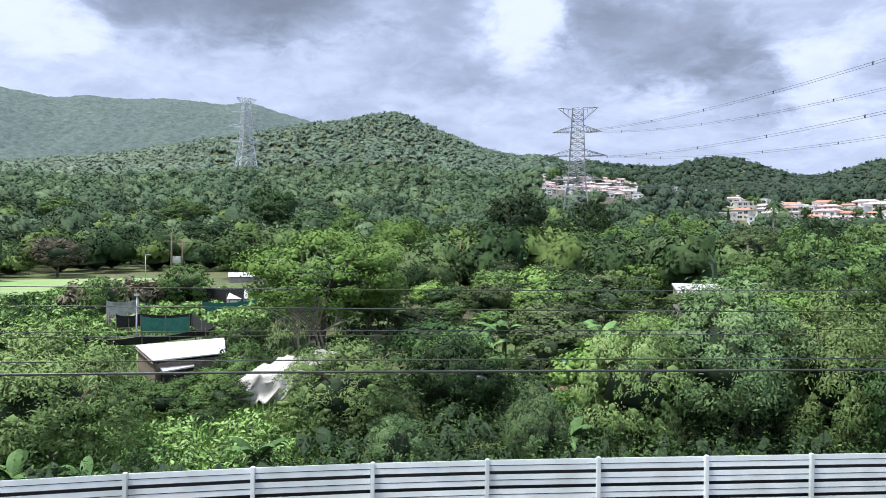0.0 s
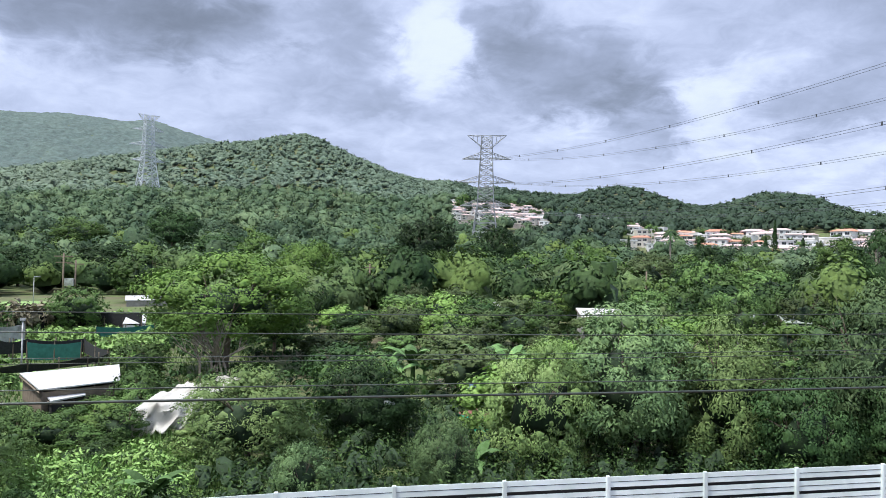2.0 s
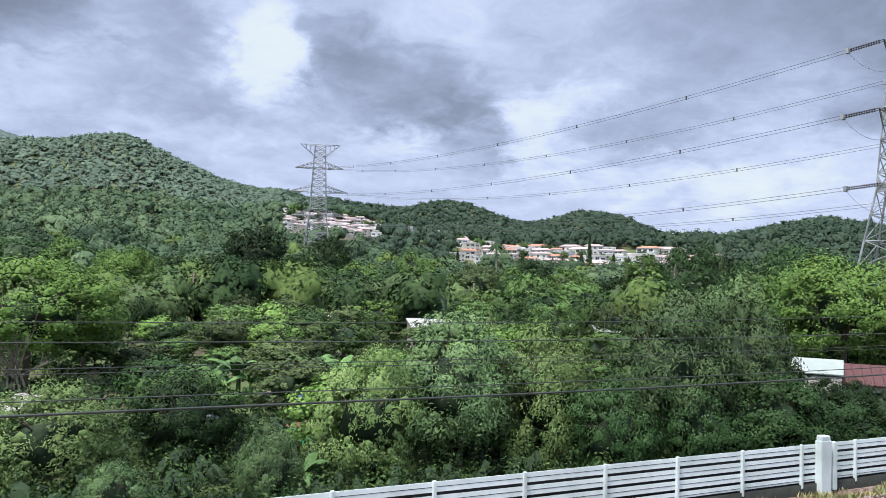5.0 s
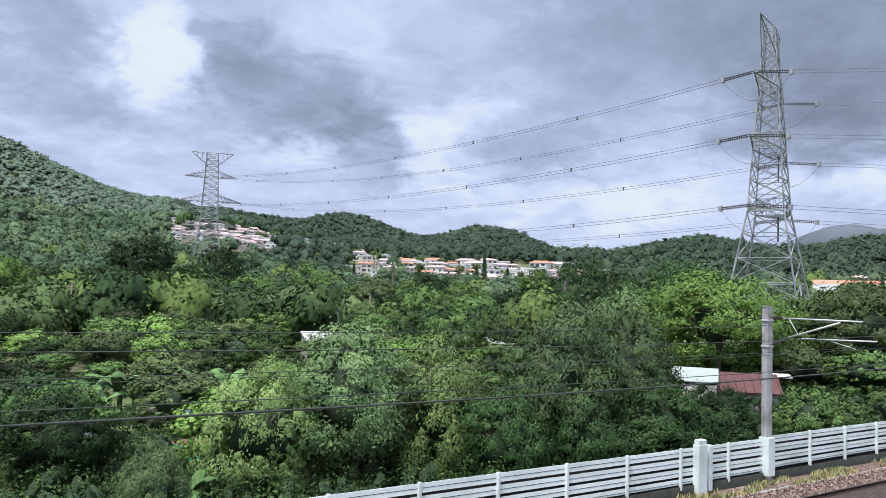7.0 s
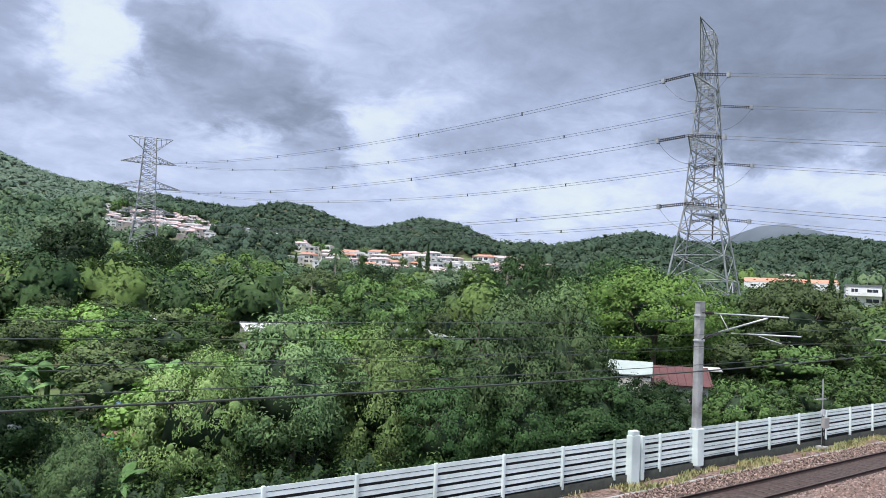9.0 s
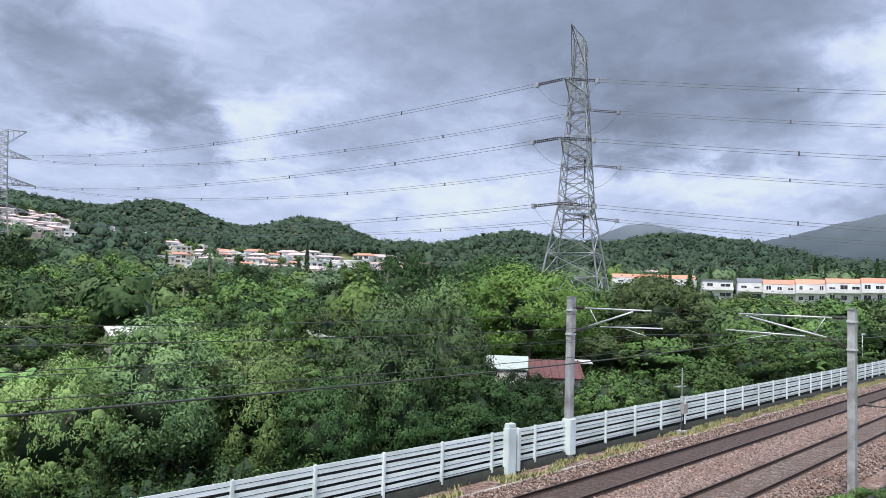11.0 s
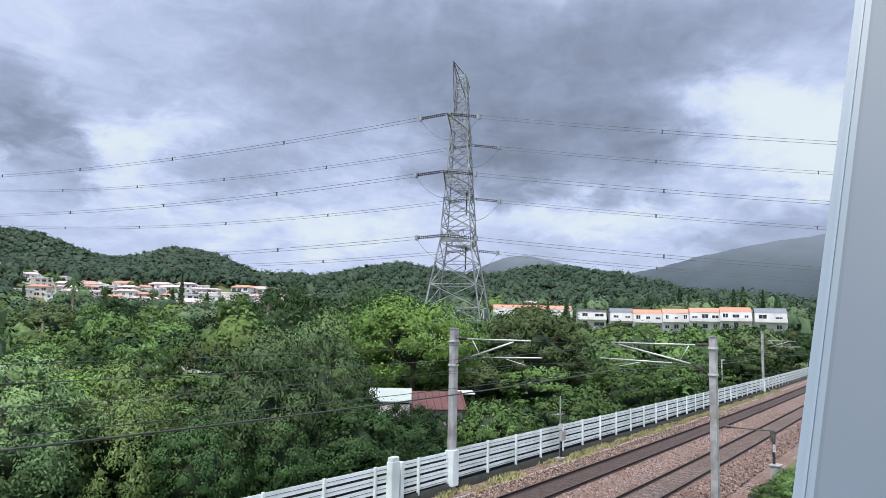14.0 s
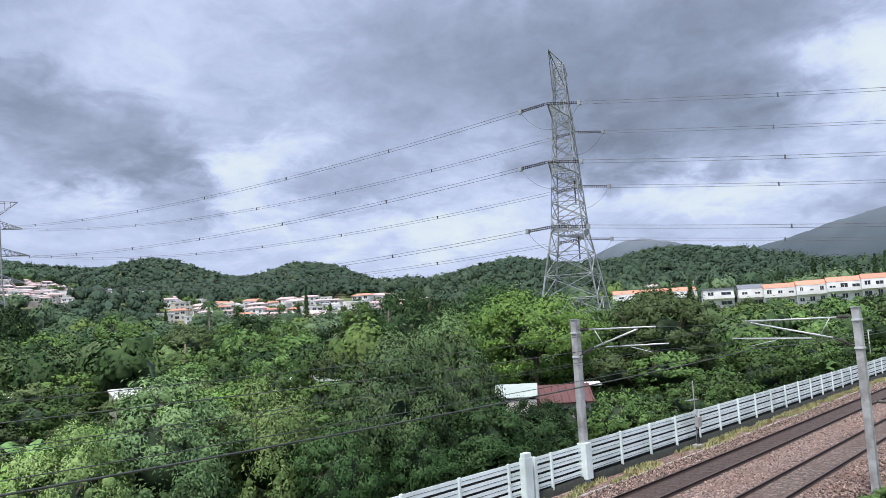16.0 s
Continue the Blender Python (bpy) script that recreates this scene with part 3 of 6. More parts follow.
# kind: crown meshes, trunk, label, category; unit crown scaled to each tree's radius and height
KINDS = {
    "feathery": ([crown_mesh("feathery_crown", leaf_feather, 10 + k, 21000, 0.058, 0.019, 150, -0.9, 0.17, 0.15, 0.36, 0.5) for k in range(3)], "loose feathery grey-green tree with fine drooping leaves", bark),
    "feathery_warm": ([crown_mesh("feathery_crown", leaf_feather_warm, 15 + k, 21000, 0.058, 0.019, 150, -0.9, 0.17, 0.15, 0.36, 0.5) for k in range(2)], "loose feathery yellow-green tree with fine leaves", bark),
    "dense": ([crown_mesh("dense_crown", leaf_dense, 55 + k, 16000, 0.046, 0.028, 190, -0.75, 0.15, 0, 0.5, 0.4) for k in range(2)], "large dense bright green rounded tree", bark),
    "grand": ([crown_mesh("grand_crown", leaf_grand, 64 + k, 18000, 0.046, 0.028, 130, -0.8, 0.19, 0, 0.4, 0.4) for k in range(2)], "large spreading yellow-green tree with a dark underside", bark),
    "dense_olive": ([crown_mesh("dense_crown", leaf_olive, 58, 16000, 0.046, 0.028, 190, -0.75, 0.15, 0, 0.5, 0.4)], "large dense olive green rounded tree", bark),
    "dark": ([crown_mesh("dark_crown", leaf_dark, 20 + k, 11000, 0.058, 0.032, 120, -0.9, 0.18, 0, 0.42, 0.45) for k in range(2)], "dense dark green broadleaf tree", bark),
    "tall_dark": ([crown_mesh("dark_crown", leaf_dark, 90 + k, 6500, 0.075, 0.048, 110, -0.8, 0.17, 0, 0.34, 0.45) for k in range(2)], "tall dark green broadleaf tree in the valley", bark),
    "tall_green": ([crown_mesh("dense_crown", leaf_dense, 93 + k, 6500, 0.075, 0.048, 120, -0.75, 0.17, 0, 0.34, 0.45) for k in range(2)], "tall dense green rounded tree in the valley", bark),
    "tall_olive": ([crown_mesh("olive_crown", leaf_olive, 96, 6500, 0.075, 0.048, 120, -0.75, 0.17, 0, 0.34, 0.45)], "tall olive green tree in the valley", bark),
    "shrub": ([crown_mesh("shrub_crown", leaf_mid, 30 + k, 3400, 0.095, 0.052, 90, -0.8, 0.2, 0, 0.42, 0.5) for k in range(3)], "bushy mid-green shrub among the trees", bark),
    "broadleaf": ([crown_mesh("broadleaf_crown", leaf_mid, 40 + k, 2000, 0.108, 0.066, 70, -0.6, 0.2, 0, 0.5, 0.4) for k in range(3)], "rounded green broadleaf tree with clumped foliage", bark),
    "olive": ([crown_mesh("olive_crown", leaf_olive, 60 + k, 2000, 0.108, 0.066, 70, -0.6, 0.2, 0, 0.5, 0.4) for k in range(2)], "olive green rounded orchard tree", bark),
    "bright": ([crown_mesh("bright_crown", leaf_bright, 50 + k, 2000, 0.108, 0.066, 70, -0.6, 0.2, 0, 0.5, 0.4) for k in range(2)], "bright yellow-green rounded broadleaf tree", bark),
    "dark_orchard": ([crown_mesh("orchard_crown", leaf_dark, 24 + k, 2000, 0.108, 0.066, 70, -0.6, 0.2, 0, 0.5, 0.4) for k in range(2)], "dark green rounded orchard tree", bark),
    "bright_orchard": ([crown_mesh("orchard_crown", leaf_bright, 26 + k, 2000, 0.108, 0.066, 70, -0.6, 0.2, 0, 0.5, 0.4) for k in range(2)], "bright green rounded orchard tree", bark),
    "brown": ([crown_mesh("brown_crown", leaf_brown, 70, 2600, 0.07, 0.035, 80, -0.6, 0.18, 0, 0.5, 0.4)], "brownish half-bare tree at the field's edge", bark),
}
TRUNKS = {(k, s): trunk_mesh(s, 1.0, 0.7, KINDS[k][2]) for k in KINDS for s in range(2)}
tree_rng = random.Random(5)


def tree(kind, x, y, top, r, label="", category="tree", group="", skirt=0.15):
    """A tree whose crown reaches up to z = top and r to the sides."""
    meshes, text, _ = KINDS[kind]
    z = gz(x, y)
    h = max(top - z, 0.8)
    ob = tagged(new("tree" if category == "tree" else category, None), label or text, category, group)
    ob.location, ob.rotation_euler = (x, y, z), (0, 0, tree_rng.uniform(0, 6.28))
    trunk = new("trunk", TRUNKS[(kind, tree_rng.randrange(2))])
    trunk.parent, trunk.scale = ob, (max(r, 0.35 * h), max(r, 0.35 * h), h * 0.9)
    crown = new("crown", tree_rng.choice(meshes))
    half = h * (1 - skirt) / 2
    crown.parent, crown.location = ob, (0, 0, h - half * 0.98)
    crown.scale = (r * 0.95, r * 0.95, half)
    return ob


# ---- railway ----
def bend(x):
    """The slight curve of line and fence away from the eye."""
    return 0.00012 * max(0.0, x - 25) ** 2


def fence_bend(x):
    """The fence also swings towards the eye at its near end."""
    return bend(x) - 0.006 * max(0.0, 4 - max(x, -25)) ** 2 - 0.35 * max(0.0, -25 - x)


def strip(name, profile, x0, x1, mat, step=3.0, kind="structure", label="", category="", curve=bend):
    """A band along the line from a cross profile of (y, z)."""
    xs = np.arange(x0, x1 + 0.1, step)
    b = np.array([curve(q) for q in xs])
    p = np.array(profile)
    v = np.stack([np.repeat(xs, len(p)), (p[None, :, 0] + b[:, None]).ravel(), np.tile(p[:, 1], len(xs))], -1)
    n = len(p)
    i, j = np.meshgrid(np.arange(len(xs) - 1), np.arange(n - 1), indexing="ij")
    f = np.stack([i * n + j, (i + 1) * n + j, (i + 1) * n + j + 1, i * n + j + 1], -1).reshape(-1, 4)
    me = raw_mesh(name, v, f)
    me.materials.append(mat)
    return tagged(new(name, me), label, category, kind=kind)


X0, X1 = -60, 330
FAR, NEAR = (13.94, 15.44), (10.08, 11.58)
strip("track_bed", [(7.2, -0.2), (8.6, -0.19), (9.4, -0.15), (9.95, -0.13)], X0, X1, ballast_mat, label="grey-brown crushed stone ballast shoulder", category="ballast")
strip("track_bed", [(11.7, -0.13), (12.7, -0.12), (13.82, -0.13)], X0, X1, ballast_mat, label="reddish crushed stone ballast between the tracks", category="ballast")
strip("track_bed", [(15.56, -0.13), (16.2, -0.16), (17.0, -0.19), (18.3, -0.2)], X0, X1, ballast_mat, label="brown crushed stone ballast beside the fence", category="ballast")
for a, b in (FAR, NEAR):
    strip("track_bed", [(a - 0.12, -0.131), (a + 0.2, -0.14), ((a + b) / 2, -0.15), (b - 0.2, -0.14), (b + 0.12, -0.131)], X0, X1, ballast_dark if a == FAR[0] else ballast_near, label="dark oily ballast between the rails" if a == FAR[0] else "brown worn ballast between the rails", category="ballast")
    for y in (a, b):
        strip("rail", [(y - 0.07, -0.13), (y - 0.07, -0.115), (y - 0.012, -0.10), (y - 0.012, -0.045), (y - 0.036, -0.03), (y - 0.036, -0.004)], X0, X1, rail_rust, label="rusty brown steel rail", category="rail")
        strip("rail", [(y - 0.036, -0.004), (y - 0.028, 0.0), (y + 0.028, 0.0), (y + 0.036, -0.004)], X0, X1, rail_head, label="worn running face of the steel rail", category="rail")
        strip("rail", [(y + 0.036, -0.004), (y + 0.036, -0.03), (y + 0.012, -0.045), (y + 0.012, -0.10), (y + 0.07, -0.115), (y + 0.07, -0.13)], X0, X1, rail_rust, label="rusty brown steel rail", category="rail")
strip("kerb", [(16.97, -0.2), (16.97, -0.15), (17.07, -0.15), (17.07, -0.2)], X0, X1, concrete, label="low pale concrete kerb along the ballast", category="kerb")

# sleepers, half sunk in the ballast
sleeper_near = material("dusty_concrete_sleeper", (0.06, 0.045, 0.038), (0.15, 0.11, 0.09), 6, 0.9, bump=0.3, sharp=0.15)
for (a, b), mat in ((FAR, sleeper_mat), (NEAR, sleeper_near)):
    bm = bmesh.new()
    for k in range(360):
        x = 5 + 0.65 * k
        box(bm, (x - 0.12, a - 0.5 + bend(x), -0.2), (x + 0.12, b + 0.5 + bend(x), -0.14))
    tagged(part("sleepers", bm, mat), "stained concrete sleepers half sunk in ballast", "sleepers", kind="stuff")

# loose ballast stones on the shoulders and between the tracks
rng = np.random.default_rng(8)
n = 16000
sx = 18 + 60 * rng.random(n) ** 1.4
lane = rng.integers(0, 3, n)
sy = np.choose(lane, [8.0 + 1.9 * rng.random(n), 11.8 + 2.0 * rng.random(n), 15.6 + 1.3 * rng.random(n)]) + np.array([bend(q) for q in sx])
base = np.array([(1, 0, 0), (-1, 0, 0), (0, 1, 0), (0, -1, 0), (0, 0, 1), (0, 0, -1)], float)
octa = np.array([(0, 2, 4), (2, 1, 4), (1, 3, 4), (3, 0, 4), (2, 0, 5), (1, 2, 5), (3, 1, 5), (0, 3, 5)])
s = rng.uniform(0.03, 0.075, (n, 1, 1)) * rng.uniform(0.6, 1.3, (n, 6, 1))
v = base[None] * s + np.stack([sx, sy, -0.13 + 0 * sx], -1)[:, None]
me = raw_mesh("ballast_stones", v.reshape(-1, 3), (octa[None] + 6 * np.arange(n)[:, None, None]).reshape(-1, 3))
stone_mat = material("ballast_stone", (0.08, 0.05, 0.04), (0.34, 0.245, 0.205), 6, 0.9, island=0.7)
me.materials.append(stone_mat)
tagged(new("ballast_stones", me), "loose crushed stones on the ballast", "stones", kind="stuff")

# ---- fence ----
FY, PITCH, FX = 18.05, 2.815, -0.02
TOP = 1.47
SLATS = [(1.345, 1.47), (1.20, 1.318), (0.985, 1.105), (0.84, 0.96), (0.625, 0.745), (0.48, 0.60), (0.265, 0.385), (0.19, 0.24)]
fence = tagged(new("fence", None), "long white slatted metal fence beside the railway", "fence")
fence.location = (0, FY, -0.2)
first, last = -13, 100
slat_meshes = []
for lo, hi in SLATS:
    bm = bmesh.new()
    v = box(bm, (-PITCH / 2 + 0.05, -0.012, lo + 0.2), (PITCH / 2 - 0.05, 0.012, hi + 0.2))
    for q in v:
        if q.co.z > hi + 0.1:
            q.co.y += 0.008
    slat_meshes.append(from_bm("slat", bm, fence_white))
bm = bevelled((-0.05, -0.06, 0.2), (0.05, 0.05, 1.71), 0.012)
post_mesh = from_bm("post", bm, fence_white)


def lift(x):
    """The fence steps up a little past the mast."""
    return 0.03 + 0.0012 * (x - 10) + (0.07 if x > 28.6 else 0)


rest, rest_posts = bmesh.new(), bmesh.new()
for k in range(first, last):
    x = FX + PITCH * k
    y, z = fence_bend(x), lift(x)
    if k < 36:
        p = new("post", post_mesh)
        p.parent, p.location = fence, (x, y - 0.03, z)
    else:
        box(rest_posts, (x - 0.05, y - 0.09, z), (x + 0.05, y + 0.02, z + 1.71))
    xm = x + PITCH / 2
    if 22.7 < xm < 23.9:
        continue
    for me, (lo, hi) in zip(slat_meshes, SLATS):
        if -7 <= k < 29:
            q = new("slat", me)
            q.parent, q.location = fence, (xm, (fence_bend(x) + fence_bend(x + PITCH)) / 2, lift(xm))
            q.rotation_euler = (0, 0, math.atan((fence_bend(x + PITCH) - fence_bend(x)) / PITCH))
        else:
            box(rest, (x + 0.05, y - 0.018, lift(xm) + lo + 0.2), (x + PITCH - 0.05, y + 0.03, lift(xm) + hi + 0.2))
for name, bm in (("far_slats", rest), ("far_posts", rest_posts)):
    tagged(part(name, bm, fence_white, fence), kind="stuff")
# a near-black sheet is added as the shade between the slats
for name, profile, mat, label in (("backing", [(0.11, 0.1), (0.11, 1.56)], fence_dark, "added dark sheet for the shade between the slats"), ("plinth", [(-0.07, -0.25), (-0.07, 0.36), (0.12, 0.36), (0.12, -0.25)], plinth_mat, "dark mossy concrete plinth")):
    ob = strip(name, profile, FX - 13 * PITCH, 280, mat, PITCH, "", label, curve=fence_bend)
    ob.parent = fence

# fence gate post and white mast casing
gate = tagged(new("gate_post", None), "white steel gate post box in the fence", "gate post")
gate.location = (23.6, FY - 0.12, -0.2)
part("body", bevelled((-0.36, -0.14, 0), (0.16, 0.14, 1.86), 0.02), fence_white, gate)
part("cap", bevelled((-0.3, -0.12, 1.86), (0.12, 0.14, 2.02), 0.02), fence_white, gate, "pale green-grey box on top")
part("side_post", bevelled((0.32, -0.10, 0.1), (0.52, 0.10, 1.78), 0.02), fence_white, gate)


# ---- overhead line masts ----
def mast(x, y, top, toward, casing, long_arm):
    """A galvanised mast with a cantilever that reaches the wires over the track at y = toward."""
    ob = tagged(new("catenary_mast", None), "galvanised steel overhead line mast with cantilever arm", "mast", "overhead line masts")
    ob.location = (x, y, -0.2)
    s = 1 if toward > y else -1
    h = top + 0.2
    bm = bmesh.new()
    box(bm, (-0.17, -0.13, 0), (0.17, -0.10, h))
    box(bm, (-0.17, 0.10, 0), (0.17, 0.13, h))
    box(bm, (-0.155, -0.10, 0), (0.155, 0.10, h - 0.01))
    part("column", bm, pole_mat, ob)
    part("cap", bevelled((-0.19, -0.15, h), (0.19, 0.15, h + 0.05), 0.01), pole_mat, ob)
    for z in (6.5, 5.45):
        part("clamp", bevelled((-0.2, -0.16, z - 0.04), (0.2, 0.16, z + 0.04), 0.01), arm_mat, ob)
    if casing:
        part("casing", bevelled((-0.24, -0.24, 0.25), (0.24, 0.2, 1.78), 0.02), fence_white, ob, "white steel casing round the mast's foot")
    reach = abs(toward - y)
    pts = {"top_tube": ((0.7, 6.62), (reach + 0.3, 6.62), 0.03), "strut": ((0.9, 5.85), (reach * (0.85 if not long_arm else 1.0), 6.55), 0.035), "registration_tube": ((reach * 0.42, 5.85), (reach + 0.8, 5.93), 0.028),
           "hanger": ((0.95, 6.6), (1.35, 5.95), 0.02), "steady_arm": ((reach * 0.75, 5.83), (reach + 0.05, 5.6), 0.014)}
    for name, (a, b, r) in pts.items():
        bm = bmesh.new()
        tube(bm, (0, s * a[0], a[1]), (0, s * b[0], b[1]), r)
        part(name, bm, arm_mat, ob, smooth=True)
    for z0, z1, e in ((6.62, 6.62, 0.7), (5.5, 5.85, 0.9)):
        bm = bmesh.new()
        a, b = Vector((0, s * 0.13, z0)), Vector((0, s * e, z1))
        tube(bm, a, b, 0.025, None, 6)
        for q in range(1, 8):
            c = a.lerp(b, 0.2 + q * 0.09)
            tube(bm, c, c + (b - a).normalized() * 0.02, 0.07, 0.07, 8)
        part("insulator", bm, insulator_mat, ob, "dark ribbed insulator")
    return ob


mast(27.8, 18.02, 6.85, 14.5, True, False)
mast(31.0, 7.64, 6.75, 11.6, False, True)
mast(100.6, 18.75, 7.5, 15.2, True, False)
mast(104.0, 8.1, 7.3, 11.9, False, True)

# wires along the line, sagging between the masts: y, height at the mast, sag, radius
for y, z, sag, r, what, mast_x in ((14.6, 6.42, 0.48, 0.009, "messenger wire", 27.8), (11.3, 6.36, 0.50, 0.009, "messenger wire", 31.0), (14.6, 5.44, 0.30, 0.008, "contact wire", 27.8),
                                   (14.35, 5.40, 0.32, 0.007, "feeder wire", 27.8), (11.3, 5.46, 0.36, 0.009, "return wire", 31.0), (11.5, 5.30, 0.42, 0.020, "contact wire", 31.0)):
    for x0, x1 in ((mast_x - 100, mast_x - 50), (mast_x - 50, mast_x), (mast_x, mast_x + 36.4), (mast_x + 36.4, mast_x + 72.8)):
        f = ((x1 - x0) / 50) ** 2
        me = wire_mesh("wire", (x0, y, z), (x1, y, z), sag * f, r, cable_mat, curve=fence_bend)
        tagged(new("overhead_wire", me), "dark %s above the railway track" % what, "wire", "overhead railway wires")


# ---- pylons ----
def pylon_mesh(name, mat, w=0.16, base=13.0, waist=22.5, top=53.0, arms=(22.5, 32.8, 43.0), arm=(11.0, 12.6, 10.6), peak=7.0, girth=2.75, neck=0.85):
    """A double-circuit lattice tower with its arms along x; foot at (0, 0, 0)."""
    def half(z):
        if z < waist:
            return base / 2 + (girth - base / 2) * z / waist
        return girth + (neck - girth) * (z - waist) / (top - waist)
    S = []
    corners = ((-1, -1), (1, -1), (1, 1), (-1, 1))
    levels = [0, 5.5, 11, 15, 19, waist, 25.2, 27.8, 30.3, 32.8, 35.5, 38.2, 40.6, 43.0, 45.5, 48.0, 50.5, top]

    def at(z, k):
        c = corners[k % 4]
        return (c[0] * half(z), c[1] * half(z), z)
    for z0, z1 in zip(levels, levels[1:]):
        for k in range(4):
            S.append((at(z0, k), at(z1, k), w * (2.0 if z0 < waist else 1.5)))
            if z0 >= 11:
                S.append((at(z0, k), at(z1, k + 1), w))
                S.append((at(z0, k + 1), at(z1, k), w))
                S.append((at(z1, k), at(z1, k + 1), w))
    for k in range(4):
        a, b = np.array(at(0, k)), np.array(at(0, k + 1))
        c, d = np.array(at(11, k)), np.array(at(11, k + 1))
        mid = (c + d) / 2
        S += [(a, mid, w * 1.3), (b, mid, w * 1.3), (c, d, w)]
        for q in (0.35, 0.6, 0.8):
            S += [(a + (c - a) * q, a + (mid - a) * q, w * 0.8), (b + (d - b) * q, b + (mid - b) * q, w * 0.8)]
            S += [(a + (c - a) * q, a + (mid - a) * min(1, q + 0.2), w * 0.8), (b + (d - b) * q, b + (mid - b) * min(1, q + 0.2), w * 0.8)]
    for z, reach in zip(arms, arm):
        for s in (-1, 1):
            tip = np.array((s * reach, 0, z))
            h0, h1 = half(z), half(z + 2.6)
            for y in (-1, 1):
                p, q = np.array((s * h0, y * h0, z)), np.array((s * h1, y * h1, z + 2.6))
                S += [(p, tip, w * 1.2), (q, tip, w * 1.1)]
                for u in (0.2, 0.4, 0.6, 0.8):
                    S.append((p + (tip - p) * u, q + (tip - q) * (u - 0.1), w * 0.7))
                    S.append((p + (tip - p) * u, q + (tip - q) * (u + 0.1), w * 0.7))
            p, q = np.array((s * h0, -h0, z)), np.array((s * h0, h0, z))
            for u in (0.15, 0.35, 0.55, 0.75):
                S.append((p + (tip - p) * u, q + (tip - q) * (u + 0.15), w * 0.7))
                S.append((q + (tip - q) * u, p + (tip - p) * u, w * 0.7))
    for s in (-1, 1):
        tip = np.array((s * peak, 0, top + 0.4))
        for y in (-1, 1):
            p, q = np.array((s * half(top), y * half(top), top)), np.array((s * half(48.5), y * half(48.5), 48.5))
            S += [(p, tip, w), (q, tip, w)]
            for u in (0.3, 0.6):
                S.append((p + (tip - p) * u, q + (tip - q) * u, w * 0.7))
    return strut_mesh(name, S, mat)


def pylon(name_label, x, y, z, axis, mat, w, scale=1.0, **shape):
    ob = tagged(new("pylon", None), name_label, "pylon", "power line pylons")
    ob.location, ob.rotation_euler, ob.scale = (x, y, z), (0, 0, radians(90 - axis)), (scale, scale, scale)
    me = pylon_mesh("lattice_tower", mat, w, **shape)
    t = new("lattice_tower", me)
    t.parent = ob
    bm = bmesh.new()
    for a in (-1, 1):
        for b in (-1, 1):
            box(bm, (a * 6.5 - 0.6, b * 6.5 - 0.6, -14), (a * 6.5 + 0.6, b * 6.5 + 0.6, 0.3))
    part("footing", bm, concrete, ob)
    return ob


PA, PB, PC = (109.5, 70.5), (86.6, 310.0), (-88.4, 522.6)
AX = 69.5
pa = pylon("tall grey lattice power pylon standing among trees", *PA, gz(*PA) + 0.3, AX, lattice_mat, 0.125)
pb = pylon("distant grey lattice pylon above the hillside village", *PB, 10.2, 108, lattice_mat, 0.20, girth=3.6, neck=2.2, peak=8.5)
pc = pylon("pale lattice pylon on the wooded slope", *PC, 49.0, 60, lattice_hazed, 0.26, girth=3.6, neck=2.2)
NEXT = (PA[0] + 0.5 * 330, PA[1] - 0.866 * 330)


def arm_tip(p, axis, side, r):
    return np.array((p[0] + side * r * math.sin(radians(axis)), p[1] + side * r * math.cos(radians(axis))))


